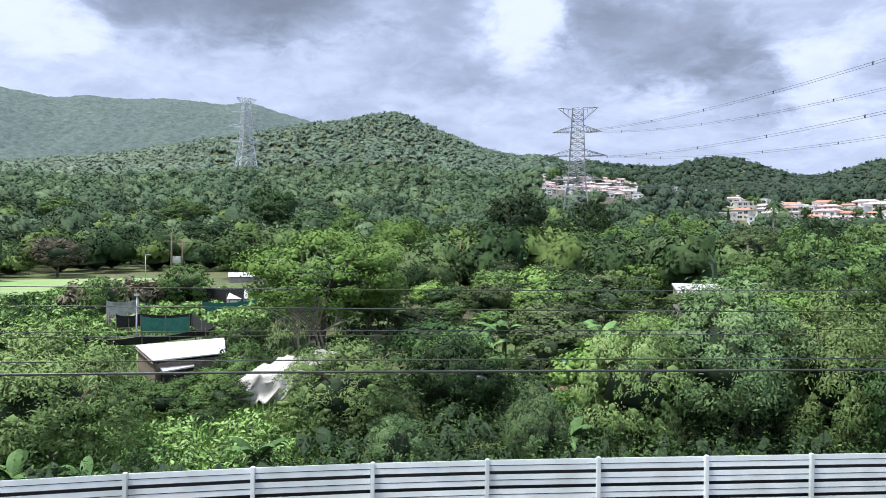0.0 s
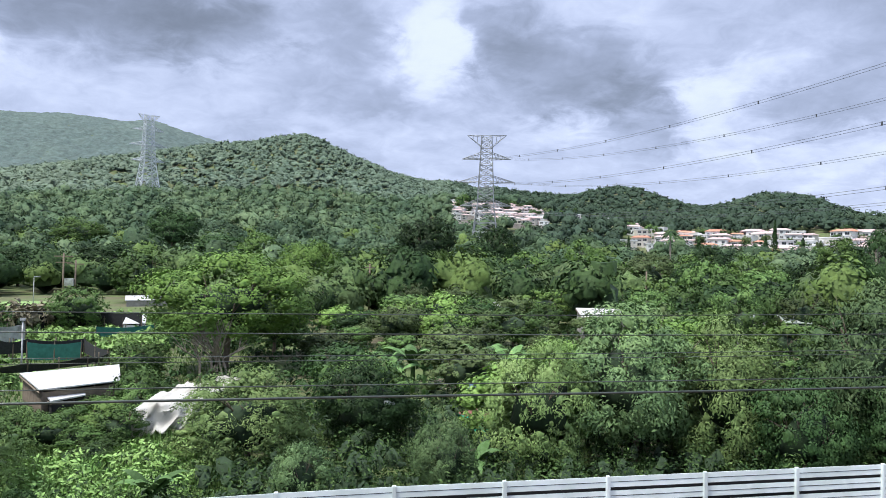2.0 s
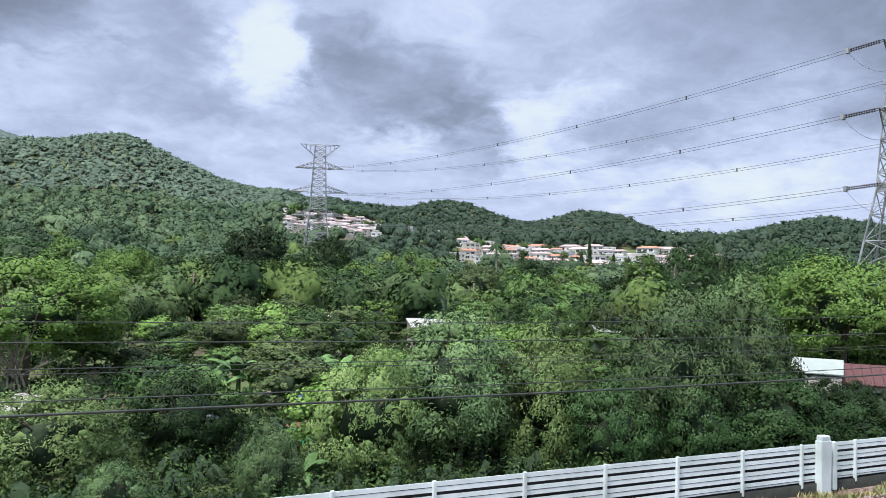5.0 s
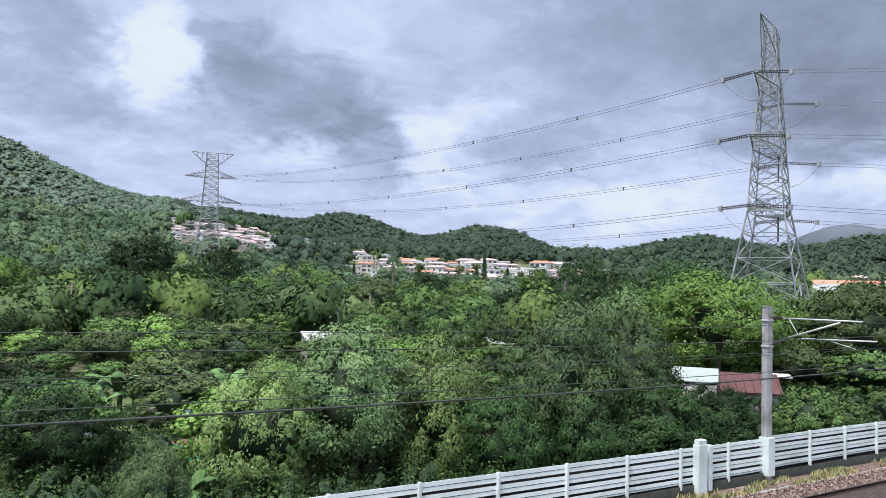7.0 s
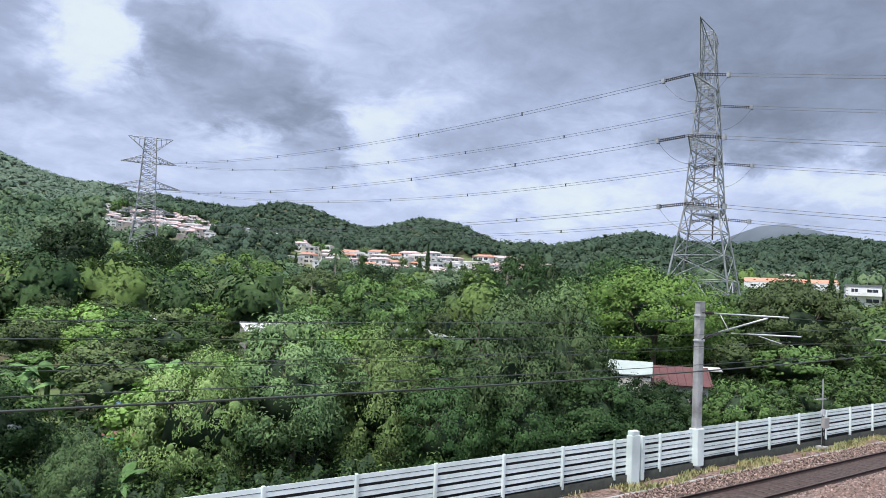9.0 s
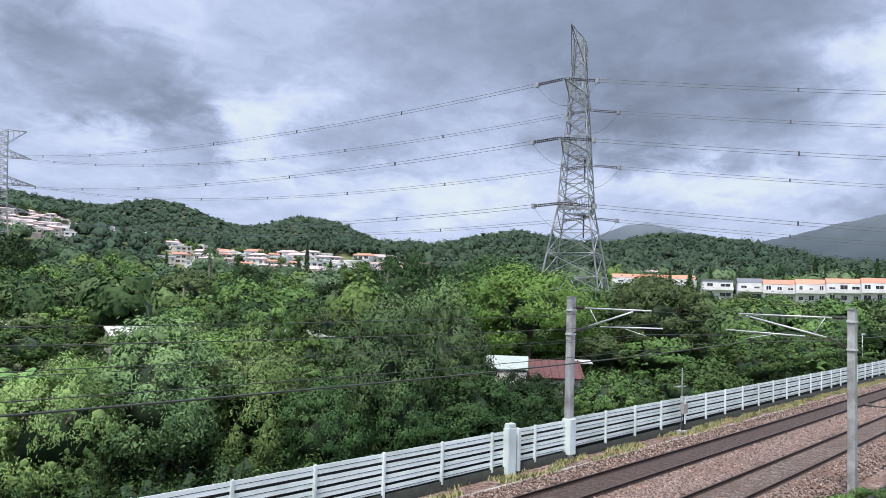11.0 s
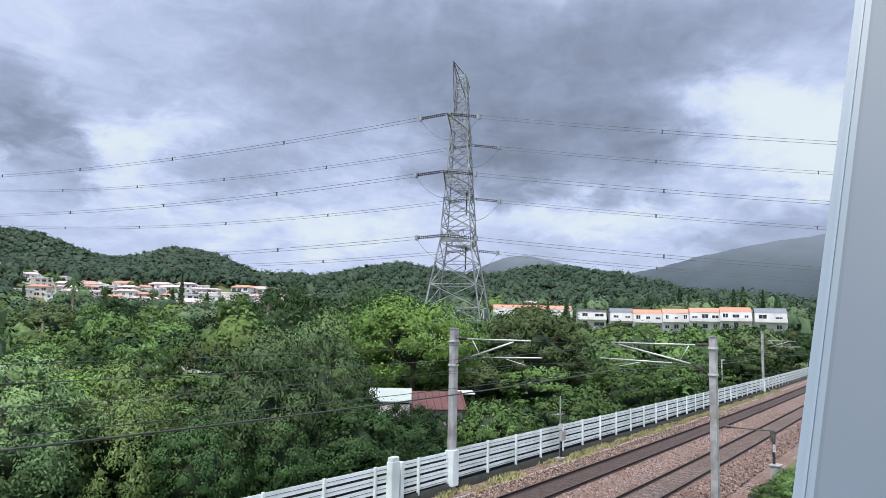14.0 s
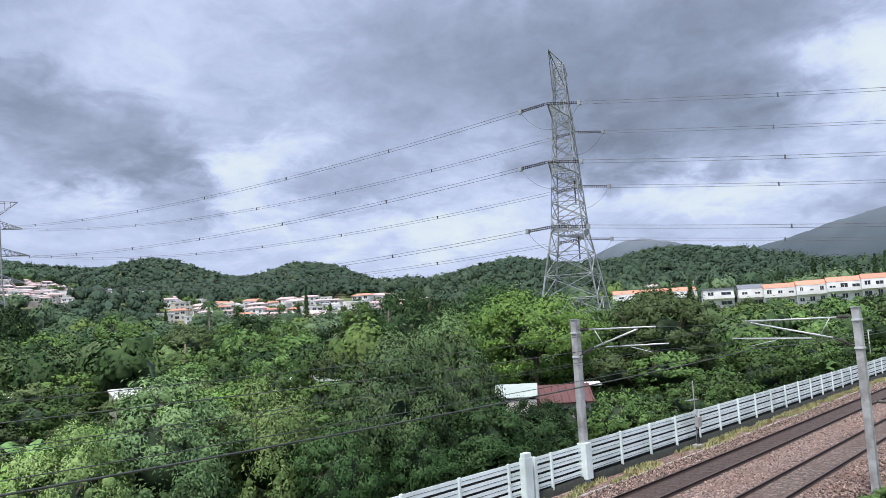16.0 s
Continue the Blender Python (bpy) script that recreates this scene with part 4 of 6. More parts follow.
ZA = gz(*PA) + 0.3
for side in (-1, 1):
    for z, reach in ((22.5, 11.0), (32.8, 12.6), (43.0, 10.6)):
        tip = np.array((*arm_tip(PA, AX, side, reach), ZA + z))
        ends = []
        for far, far_z, sag in ((arm_tip(PB, 108, side, reach), 10.2 + z, 5.5), (arm_tip(NEXT, 60, side, reach), ZA + z + 2.0, 8.0)):
            goal = np.array((*far, far_z))
            d = (goal - tip) / np.linalg.norm(goal - tip)
            down = -4 * sag / np.linalg.norm(goal - tip)
            s_end = tip + d * 5.2 + np.array((0, 0, down * 5.2))
            ends.append(s_end)
            for off in (-0.25, 0.25):
                me = wire_mesh("conductor", s_end + (0, 0, off), goal + (0, 0, off), sag, 0.035, wire_mat, 60)
                tagged(new("power_line", me), "thin grey high-voltage conductor between the pylons", "power line", "power line conductors")
            # insulator string and spacers
            string = tagged(new("insulator_string", None), "dark ribbed tension insulator string on the pylon", "insulator", "pylon insulators")
            bm = bmesh.new()
            for off in (-0.14, 0.14):
                a, b = Vector(tip) + Vector((0, 0, off)), Vector(s_end) + Vector((0, 0, off))
                tube(bm, a, b, 0.05, None, 5)
                for q in range(12):
                    c = a.lerp(b, 0.12 + 0.07 * q)
                    tube(bm, c, c + (b - a).normalized() * 0.12, 0.16, 0.12, 7)
            part("insulator_rod", bm, insulator_mat, string)
            bm = bmesh.new()
            box(bm, Vector(s_end) - Vector((0.25, 0.25, 0.4)), Vector(s_end) + Vector((0.25, 0.25, 0.4)))
            part("yoke", bm, lattice_mat, string)
            ts = [30.0 / np.linalg.norm(goal - s_end) * q for q in range(1, 11)]
            for u in ts:
                if u < 1:
                    c = s_end + (goal - s_end) * u
                    c[2] -= sag * 4 * u * (1 - u)
                    bm = bmesh.new()
                    box(bm, Vector(c) - Vector((0.1, 0.1, 0.34)), Vector(c) + Vector((0.1, 0.1, 0.34)))
                    part("spacer_clamp", bm, wire_mat, string)
        me = wire_mesh("jumper", ends[0] - (0, 0, 0.2), ends[1] - (0, 0, 0.2), 3.6, 0.04, wire_mat, 20)
        tagged(new("jumper_loop", me), "slack jumper loop under the pylon arm", "power line", "pylon jumper loops")
        if side > 0:
            bm = bmesh.new()
            c = np.array((*arm_tip(PA, AX, side, 6.5), ZA + z))
            tube(bm, c, c - (0, 0, 4.2), 0.16, 0.13, 7)
            tagged(part("hanging_insulator", bm, insulator_mat), "dark hanging insulator under the pylon arm", "insulator", "pylon insulators")


# ---- houses ----
def house_meshes(w, d, h, roof, wall, storeys=2, flat=False, hip=True):
    """Meshes of a house: body, roof, window pane and frame; front towards -y."""
    body = bevelled((-w / 2, -d / 2, -3), (w / 2, d / 2, h), 0.05)
    bm = bmesh.new()
    if flat:
        box(bm, (-w / 2 - 0.2, -d / 2 - 0.2, h), (w / 2 + 0.2, d / 2 + 0.2, h + 0.5))
    else:
        e, rise = (0.5 if hip else 0.05), d * 0.15
        p = [(-w / 2 - e, -d / 2 - e, h), (w / 2 + e, -d / 2 - e, h), (w / 2 + e, d / 2 + e, h), (-w / 2 - e, d / 2 + e, h), (-w / 2 + (d * 0.15 if hip else -0.05), 0, h + rise), (w / 2 - (d * 0.15 if hip else -0.05), 0, h + rise)]
        v = [bm.verts.new(q) for q in p]
        for q in ((0, 1, 5, 4), (2, 3, 4, 5), (1, 2, 5), (3, 0, 4), (3, 2, 1, 0)):
            bm.faces.new([v[k] for k in q])
    return body, bm


def house(x, y, z, w, d, h, turn, wall, roof, flat=False, bays=3, label="", storeys=2, group="", balcony=False):
    ob = tagged(new("house", None), label, "house", group)
    ob.location, ob.rotation_euler = (x, y, z), (0, 0, radians(turn))
    body, top = house_meshes(w, d, h, roof, wall, storeys, flat, not balcony)
    part("wall", body, wall, ob)
    part("roof", top, roof, ob)
    hs = h / storeys
    rr = random.Random(int(x * 7 + y * 13))
    for s in range(storeys):
        for k in range(bays):
            cx = -w / 2 + w * (k + 0.5) / bays
            ww, wh = w / bays * rr.uniform(0.28, 0.72), hs * rr.uniform(0.32, 0.62)
            z0 = s * hs + hs * 0.2
            bm = bmesh.new()
            box(bm, (cx - ww / 2, -d / 2 - 0.02, z0), (cx + ww / 2, -d / 2 + 0.1, z0 + wh))
            win = part("window", bm, window_dark, ob)
            bm = bmesh.new()
            for lo, hi in (((cx - ww / 2 - 0.08, z0 - 0.08), (cx + ww / 2 + 0.08, z0)), ((cx - ww / 2 - 0.08, z0 + wh), (cx + ww / 2 + 0.08, z0 + wh + 0.08)), ((cx - 0.04, z0), (cx + 0.04, z0 + wh))):
                box(bm, (lo[0], -d / 2 - 0.07, lo[1]), (hi[0], -d / 2 + 0.05, hi[1]))
            part("window_frame", bm, white_wall, win)
    if balcony:
        bm = bmesh.new()
        box(bm, (-w / 2, -d / 2 - 1.4, hs - 0.15), (w / 2, -d / 2 - 0.05, hs + 0.05))
        box(bm, (-w / 2, -d / 2 - 1.4, hs + 0.05), (w / 2, -d / 2 - 1.3, hs + 0.9))
        part("balcony", bm, wall, ob)
    return ob


# row of townhouses by the line: azimuth from and to, roof, wall, flat
TOWN = [(60.0, 66.0, 285, 10.5, terracotta, white_wall, False, 5), (66.4, 68.5, 252, 9.0, grey_roof, white_wall, True, 2), (68.8, 70.5, 250, 8.7, grey_roof, white_wall, False, 2), (70.5, 72.6, 246, 8.3, terracotta, white_wall, False, 3),
        (72.6, 74.5, 243, 8.5, terracotta, white_wall, False, 3), (74.5, 76.6, 240, 8.8, terracotta, white_wall, False, 3), (76.6, 78.7, 238, 9.0, terracotta, white_wall, False, 3), (78.9, 81.0, 238, 8.8, grey_roof, white_wall, False, 2)]
for a0, a1, dist, z, roof, wall, flat, bays in TOWN:
    x, y = polar((a0 + a1) / 2, dist)
    w = dist * radians(a1 - a0) * 0.99
    house(x, y, z - 0.1, w, 10, 5.2, -(a0 + a1) / 2 + 4, wall, roof, flat, bays, "white two-storey townhouse with %s" % ("orange tiled roof" if roof is terracotta else "dark grey roof"), 2, "townhouse row", True)

# hillside villages: azimuth span, distance span, rows, houses in a row, width of a house, roofs
rr = random.Random(12)
for a0, a1, d0, d1, rows, count, width, roofs in ((12.9, 20.3, 396, 482, 7, 22, (3.6, 6.0), (pink_roof, pink_roof, white_wall)), (20.3, 25.8, 436, 446, 2, 9, (5, 7.5), (white_wall, grey_roof, white_wall)), (26.2, 33.0, 352, 430, 4, 9, (5.5, 9), (pink_roof, pink_roof, white_wall, terracotta)),
                                                  (32.4, 43.6, 336, 420, 5, 11, (6, 10.5), (pink_roof, white_wall, pink_roof, terracotta, pink_roof, terracotta)), (43.6, 46.0, 360, 395, 2, 3, (6, 9), (pink_roof, terracotta)), (60.5, 68.0, 330, 385, 2, 7, (7, 10), (pink_roof, white_wall, terracotta)), (52, 53.5, 420, 440, 1, 2, (6, 8), (white_wall,))):
    for row in range(rows):
        for k in range(count):
            if rr.random() < 0.14:
                continue
            a = a0 + (a1 - a0) * (k + rr.uniform(0.15, 0.85)) / count
            dist = d0 + (d1 - d0) * (row + rr.uniform(0.2, 0.8)) / rows
            x, y = polar(a, dist)
            roof = rr.choice(roofs)
            w = rr.uniform(*width)
            house(x, y, gz(x, y) - 0.4, w, w * rr.uniform(0.7, 0.95), min(4.6, w * rr.uniform(0.45, 0.65)), -a + rr.uniform(-30, 30), rr.choice((white_wall, white_wall, cream_wall)), roof, roof is white_wall, 3 if w > 6 else 2,
                  "pale hillside villa with %s roof" % {pink_roof: "faded pink tiled", white_wall: "flat white", terracotta: "orange tiled", grey_roof: "grey"}[roof], 2 if w > 5 else 1, "hillside village houses")
# pinkish retaining walls of the terraces
for a0, a1, d0, rise in ((13.2, 20.3, 388, 2.4), (14.0, 20.3, 402, 2.4), (13.5, 20.3, 418, 2.4), (12.9, 20.3, 432, 2.6), (13.2, 20.0, 446, 2.4), (13.4, 19.8, 460, 2.4), (13.2, 19.2, 474, 2.4), (26.3, 44.0, 333, 1.8), (27.0, 43.0, 388, 2.0)):
    bm = bmesh.new()
    for k in range(12):
        p, q = polar(a0 + (a1 - a0) * k / 12, d0), polar(a0 + (a1 - a0) * (k + 1) / 12, d0)
        za, zb = gz(*p) + rise, gz(*q) + rise
        quad_panel(bm, (*p, za), (*q, zb), (*q, zb - rise - 2), (*p, za - rise - 2), -0.5, 0, 1)
    tagged(part("wall_terrace", bm, terrace_mat), "long pinkish concrete terrace wall on the village slope", "wall", kind="structure")


# ---- trees and shrubs placed one by one ----
TREES = [
    ("feathery_warm", -10.2, 24.2, 4.0, 2.8), ("broadleaf", -13.5, 28.3, 3.4, 2.4), ("feathery_warm", -1.1, 27.1, 3.2, 2.5), ("dark", 3.3, 28.9, 3.1, 2.0), ("feathery", 0.7, 22.1, 1.6, 1.0), ("feathery", 5.2, 22.5, 2.3, 1.2),
    ("feathery_warm", 9.1, 25.5, 4.3, 2.1), ("feathery", 13.1, 25.9, 5.5, 3.1), ("feathery_warm", 16.4, 24.6, 5.1, 2.4), ("feathery", 20.9, 22.5, 6.5, 2.8), ("feathery", 24.4, 22.4, 6.4, 2.3), ("dark", 24.8, 21.4, 3.8, 2.5),
    ("dark", 20.5, 20.8, 3.3, 1.7), ("dark", 17.0, 21.4, 3.4, 1.7), ("feathery", 25.9, 25.0, 7.1, 3.0), ("dark", 24.6, 22.2, 3.4, 2.9), ("dark", 28.0, 21.2, 2.6, 2.3), ("shrub", 35.2, 20.6, 2.9, 1.9), ("shrub", 38.9, 20.6, 2.1, 1.9),
    ("grand", 50.3, 36.6, 9.5, 5.4), ("dense_olive", 64.7, 32.4, 9.2, 5.6), ("broadleaf", 58.8, 46.5, 8.9, 3.5), ("broadleaf", 65.3, 37.0, 8.2, 3.5), ("shrub", 51.0, 21.5, 3.0, 2.6), ("shrub", 60.0, 22.0, 3.8, 2.8), ("shrub", 45.8, 21.2, 2.5, 2.1),
    ("broadleaf", 95.4, 29.9, 6.9, 5.4), ("broadleaf", 75.1, 27.6, 5.2, 3.1), ("shrub", 74.0, 22.3, 4.0, 2.9), ("shrub", 88.0, 23.5, 4.0, 4.1), ("broadleaf", 116.3, 29.7, 8.5, 4.6), ("olive", 128.4, 25.1, 8.2, 6.0), ("shrub", 119.0, 24.7, 4.3, 4.0),
    ("grand", -3.6, 51.0, 7.2, 5.3), ("broadleaf", -0.5, 58.1, 5.7, 3.4), ("grand", 3.6, 110.0, 10.0, 4.9), ("shrub", -19.1, 77.8, 3.9, 2.8), ("shrub", -23.2, 66.2, 3.3, 1.9), ("brown", -53.1, 129.6, 6.8, 5.9), ("broadleaf", -21.3, 128.3, 8.2, 6.0),
    ("shrub", -7.8, 45.4, 2.1, 1.8), ("shrub", -8.1, 35.2, 0.8, 1.7), ("broadleaf", 58.8, 92.9, 8.8, 4.2), ("dark", 78.5, 77.1, 12.7, 4.2), ("dark", 89.6, 72.1, 12.8, 6.2), ("dark", 82.0, 73.4, 10.4, 4.2),
]
for k, x, y, top, r in TREES:
    if k == "shrub":
        tree(k, x, y, top, r, category="shrub", skirt=0.0)
    else:
        tree(k, x, y, top, r, skirt=0.0 if k in ("feathery", "feathery_warm", "dark") else 0.1 if k == "grand" else 0.06)

# tall single trees of the valley: kind, azimuth, distance, elevation of the top, radius
VALLEY = [
    ("tall_dark", -7.7, 260, 3.56, 9.5), ("tall_dark", -12.2, 190, 0.92, 8.3), ("tall_green", -13.8, 280, 2.75, 9.5), ("tall_green", -1.8, 230, 2.09, 6.7), ("tall_dark", -4.4, 250, 1.92, 8.2),
    ("tall_dark", 8.7, 150, 1.53, 6.6), ("tall_dark", 11.1, 190, 3.43, 8.6), ("tall_dark", 14.8, 170, 1.72, 6.2), ("tall_dark", 16.5, 200, 3.02, 6.1), ("tall_green", 19.4, 140, 1.2, 6.1), ("tall_green", 23.4, 200, 2.18, 6.1),
    ("tall_green", 25.0, 150, 1.07, 5.5), ("tall_olive", 27.9, 140, 1.37, 6.1), ("tall_green", 30.3, 150, 1.09, 4.4), ("tall_dark", 32.4, 170, 1.65, 5.6), ("tall_green", 35.1, 150, 1.11, 5.2), ("olive", 5.7, 100, -0.78, 3.6),
    ("dark_orchard", 3.5, 105, -1.03, 3.2), ("tall_green", 11.8, 150, 1.04, 4.4), ("olive", 7.9, 110, -0.4, 4.0), ("olive", 13.3, 85, -1.64, 3.7), ("broadleaf", 9.9, 80, -2.26, 3.5), ("tall_dark", 15.2, 115, -0.01, 4.2),
    ("bright", 20.3, 85, -1.77, 3.7), ("broadleaf", 22.1, 110, -0.55, 4.0), ("broadleaf", 33.5, 110, -0.05, 4.0), ("dark_orchard", 26.6, 88, -1.38, 3.2), ("tall_dark", -17.6, 190, 0.62, 7.6), ("tall_dark", -23.6, 190, 0.32, 8.3),
    ("tall_green", -21.9, 300, 2.49, 9.5), ("tall_dark", -25.0, 300, 2.37, 9.5), ("tall_green", -9.4, 180, 0.67, 5.9), ("tall_dark", 5.2, 210, 1.19, 6.1), ("tall_dark", 52.3, 98, 2.7, 6.1), ("dark", 43.7, 100, 2.76, 4.0),
    ("dark_orchard", 39.2, 120, 0.93, 3.9), ("broadleaf", 36.2, 110, 0.14, 4.0), ("tall_dark", 31.4, 125, 0.6, 4.7), ("tall_green", 40.5, 200, 2.29, 5.8), ("broadleaf", 33.9, 85, -1.27, 2.8), ("broadleaf", 48.2, 95, 1.28, 3.5),
    ("bright", 28.4, 90, -0.84, 3.3), ("olive", 45.3, 80, 0.09, 2.9),
]
for k, a, d, el, r in VALLEY:
    x, y = polar(a, d)
    tree(k, x, y, 6.8 + d * math.tan(radians(el)), r, skirt=0.12, group="tall valley trees")

town = random.Random(77)
for k in range(24):
    a, d = 62.5 + k * 0.86 + town.uniform(-0.4, 0.4), town.uniform(196, 222)
    x, y = d * math.sin(radians(a)), d * math.cos(radians(a))
    tree(town.choice(("dark_orchard", "broadleaf", "olive")), x, y, 6.8 + d * math.tan(radians(town.uniform(0.35, 1.0))), town.uniform(2.6, 4.2), "green tree before the white townhouses", group="townhouse trees")

# the rest of the nearer valley trees, on a loose grid
CLEAR = [(-25, 72, 9), (-33, 85, 10), (-28, 98, 8), (-21, 60, 6), (-26, 55, 5), (39, 28.5, 5.0), (35, 25.5, 2.5), (-3.0, 43.0, 4.5), (-3.6, 51, 5), (-1, 46, 3), (-16, 52, 12), (-9, 36, 5), (-13, 41, 5), (-5, 33, 5), (-17, 66, 9), (-16, 78, 7), (-35, 110, 22), (-38, 132, 14), (9, 34, 3.0), (-8, 27, 6), (31, 69, 3.2), (46, 66, 3.2), (44, 34, 6), (50, 34.5, 6), (109, 70, 8), (-24, 90, 10), (54, 78, 2.5), (24, 82, 2.5)]
fill = random.Random(31)
for gx_ in range(-28, 68):
    for gy_ in range(4, 56):
        x, y = gx_ * 5.2 + fill.uniform(-2.0, 2.0), gy_ * 5.2 + fill.uniform(-2.0, 2.0)
        dist, a = math.hypot(x, y), math.degrees(math.atan2(x, y))
        if not (-33 < a < 88 and 30 < dist < 84) or y < 28:
            continue
        if any(math.hypot(x - cx, y - cy) < cr + 1.0 for cx, cy, cr in CLEAR):
            continue
        if any(math.hypot(x - q[1], y - q[2]) < q[4] * 0.7 for q in TREES):
            continue
        el = -6.6 + 4.9 * smoothstep((dist - 30) / 60) + fill.uniform(-1.4, 0.6) + (0.5 if 25 < a else 0)
        top = 6.8 + dist * math.tan(radians(el))
        kind = fill.choice(("broadleaf", "broadleaf", "olive", "dark_orchard", "bright_orchard", "dark_orchard", "broadleaf", "olive"))
        top = max(min(top, gz(x, y) + 9), gz(x, y) + 1.8)
        tree(kind, x, y, top, min(fill.uniform(2.0, 3.8), 0.6 * (top - gz(x, y)) + 0.5), skirt=0.05)


# ---- woods on the hills ----
def wood(name, d0, d1, a0, a1, spacing, cards, size, mat, label, seed, clear=(), circles=(), tall=1.0, fat=1.0, share=(0, 1), uneven=(0.75, 1.1), clumps=8, even=0.1):
    """Crowns of leaf clumps over the slopes, one object."""
    rng = np.random.default_rng(seed)
    gx, gy = np.meshgrid(np.arange(-d1, d1, spacing, dtype=float), np.arange(-d1, d1, spacing * 0.9, dtype=float))
    gx[::2] += spacing / 2
    x = gx.ravel() + rng.uniform(-0.28, 0.28, gx.size) * spacing
    y = gy.ravel() + rng.uniform(-0.28, 0.28, gx.size) * spacing
    a, dist = np.degrees(np.arctan2(x, y)), np.hypot(x, y)
    k = (a > a0) & (a < a1) & (dist > d0) & (dist < d1)
    x, y, a, dist = x[k], y[k], a[k], dist[k]
    n = len(x)
    keep = np.ones(n, bool)
    for c0, c1, e0, e1 in clear:
        keep &= ~((a > c0) & (a < c1) & (dist > e0) & (dist < e1))
    for cx, cy, cr in circles:
        keep &= np.hypot(x - cx, y - cy) > cr + 2
    for _, ta, td, _, tr in VALLEY:
        keep &= np.hypot(x - td * math.sin(radians(ta)), y - td * math.cos(radians(ta))) > tr * 0.9
    sort = np.random.default_rng(seed + 500).random(n)
    keep &= (y > 26) & (sort >= share[0]) & (sort < share[1])
    x, y = x[keep], y[keep]
    z = ground(x, y)
    n = len(x)
    r = spacing * rng.uniform(0.42, 0.72, n) * fat
    h = r * rng.uniform(*uneven, n) * tall
    sizes, mid = np.stack([r, r, h], -1), np.stack([x, y, z + h * 0.75], -1)
    d = rng.normal(0, 1, (n, cards, 3))
    d[:, :, 2] = np.abs(d[:, :, 2]) * 1.1 - 0.15
    d /= np.linalg.norm(d, axis=2, keepdims=True)
    # each crown a heap of leafy clumps
    b = rng.normal(0, 1, (n, clumps, 3))
    b[:, :, 2] = np.abs(b[:, :, 2]) * 1.1 - 0.2
    b /= np.linalg.norm(b, axis=2, keepdims=True)
    cs = rng.uniform(0.24, 0.5, (n, clumps, 1)) * sizes[:, None]
    cc = mid[:, None] + b * rng.uniform(0.45, 0.8, (n, clumps, 1)) * sizes[:, None]
    own = rng.integers(0, clumps, (n, cards))
    row = np.arange(n)[:, None]
    p = cc[row, own] + d * cs[row, own] * rng.uniform(0.8, 1.2, (n, cards, 1))
    nn = (d * 0.8 + b[row, own] * 0.5).reshape(-1, 3) + (0, 0, 0.15)
    lv, lf = leaves(p.reshape(-1, 3), nn, size, size * 0.6, rng, 0.25)
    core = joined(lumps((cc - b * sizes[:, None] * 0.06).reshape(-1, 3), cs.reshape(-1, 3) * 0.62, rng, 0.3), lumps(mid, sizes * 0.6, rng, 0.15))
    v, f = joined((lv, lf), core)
    me = raw_mesh(name, v, f)
    me.materials.append(mat)
    soft = (d * 0.65 + b[row, own] * 0.75 + rng.normal(0, 0.14, d.shape)).reshape(-1, 3) + (0, 0, even)
    k = len(v) - len(lv) - 12 * n
    inner = np.concatenate([np.repeat(b.reshape(-1, 3), k // (n * clumps), 0) + lump_dirs(n * clumps) + (0, 0, even), np.tile((0.0, 0.0, 1.0), (12 * n, 1))])
    soft_shading(me, np.concatenate([np.repeat(soft, 4, 0), inner]))
    tagged(new(name, me), label, "woodland", kind="stuff")


VILLAGE = [(12.7, 20.5, 384, 490), (20.3, 26.0, 420, 455), (26.0, 44, 318, 432), (44, 46, 340, 400), (60, 66.4, 250, 300), (64, 84, 188, 262)]
for mat, text, share in ((valley_leaf, "rounded mid-green valley trees", (0, 0.5)), (valley_dark, "dark green valley trees with dense crowns", (0.5, 0.84)), (valley_bright, "yellow-green valley trees with light crowns", (0.84, 1))):
    wood("valley_wood", 82, 190, -34, 92, 7.4, 520, 0.66, mat, text, 7, VILLAGE, CLEAR, 0.8, 1.08, share, (0.65, 1.3), 16)
for mat, text, share in ((far_wood, "dense mixed green woodland on the lower slopes", (0, 0.6)), (hill_dark, "dark green trees among the woodland", (0.6, 0.9)), (valley_bright, "light green trees among the woodland", (0.9, 1))):
    wood("near_hillside_wood", 190, 340, -34, 96, 9.6, 190, 1.1, mat, text, 1, VILLAGE, (), 0.9, 1.05, share, (0.65, 1.25), 12)
wood("hillside_wood", 340, 500, -34, 19, 10, 84, 1.4, far_wood, "dense green woodland covering the hillside", 2, VILLAGE, tall=0.9, even=0.35)
wood("far_hillside_wood", 340, 520, 19, 96, 10, 64, 1.4, dark_wood, "dark green woodland behind the village", 12, VILLAGE, tall=0.9, even=0.35)
wood("misty_slope_wood", 560, 1000, -34, -14, 9, 15, 1.9, haze_tinted_slope, "woodland on the long slope, tinted pale with haze", 4, tall=0.6, fat=1.1, clumps=3, even=0.9)
wood("misty_slope_wood", 560, 1000, -14, -4, 9, 15, 1.9, haze_tinted_slope, "woodland on the long slope, tinted pale with haze", 4, tall=0.6, fat=1.1, clumps=3, even=0.9, share=(0, 0.5))
wood("misty_slope_wood", 470, 560, -34, -6, 9, 15, 1.9, haze_tinted_slope, "woodland on the long slope, tinted pale with haze", 4, tall=0.6, fat=1.1, clumps=3, even=0.6, share=(0, 0.5))
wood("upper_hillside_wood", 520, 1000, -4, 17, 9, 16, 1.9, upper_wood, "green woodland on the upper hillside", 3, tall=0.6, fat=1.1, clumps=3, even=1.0)
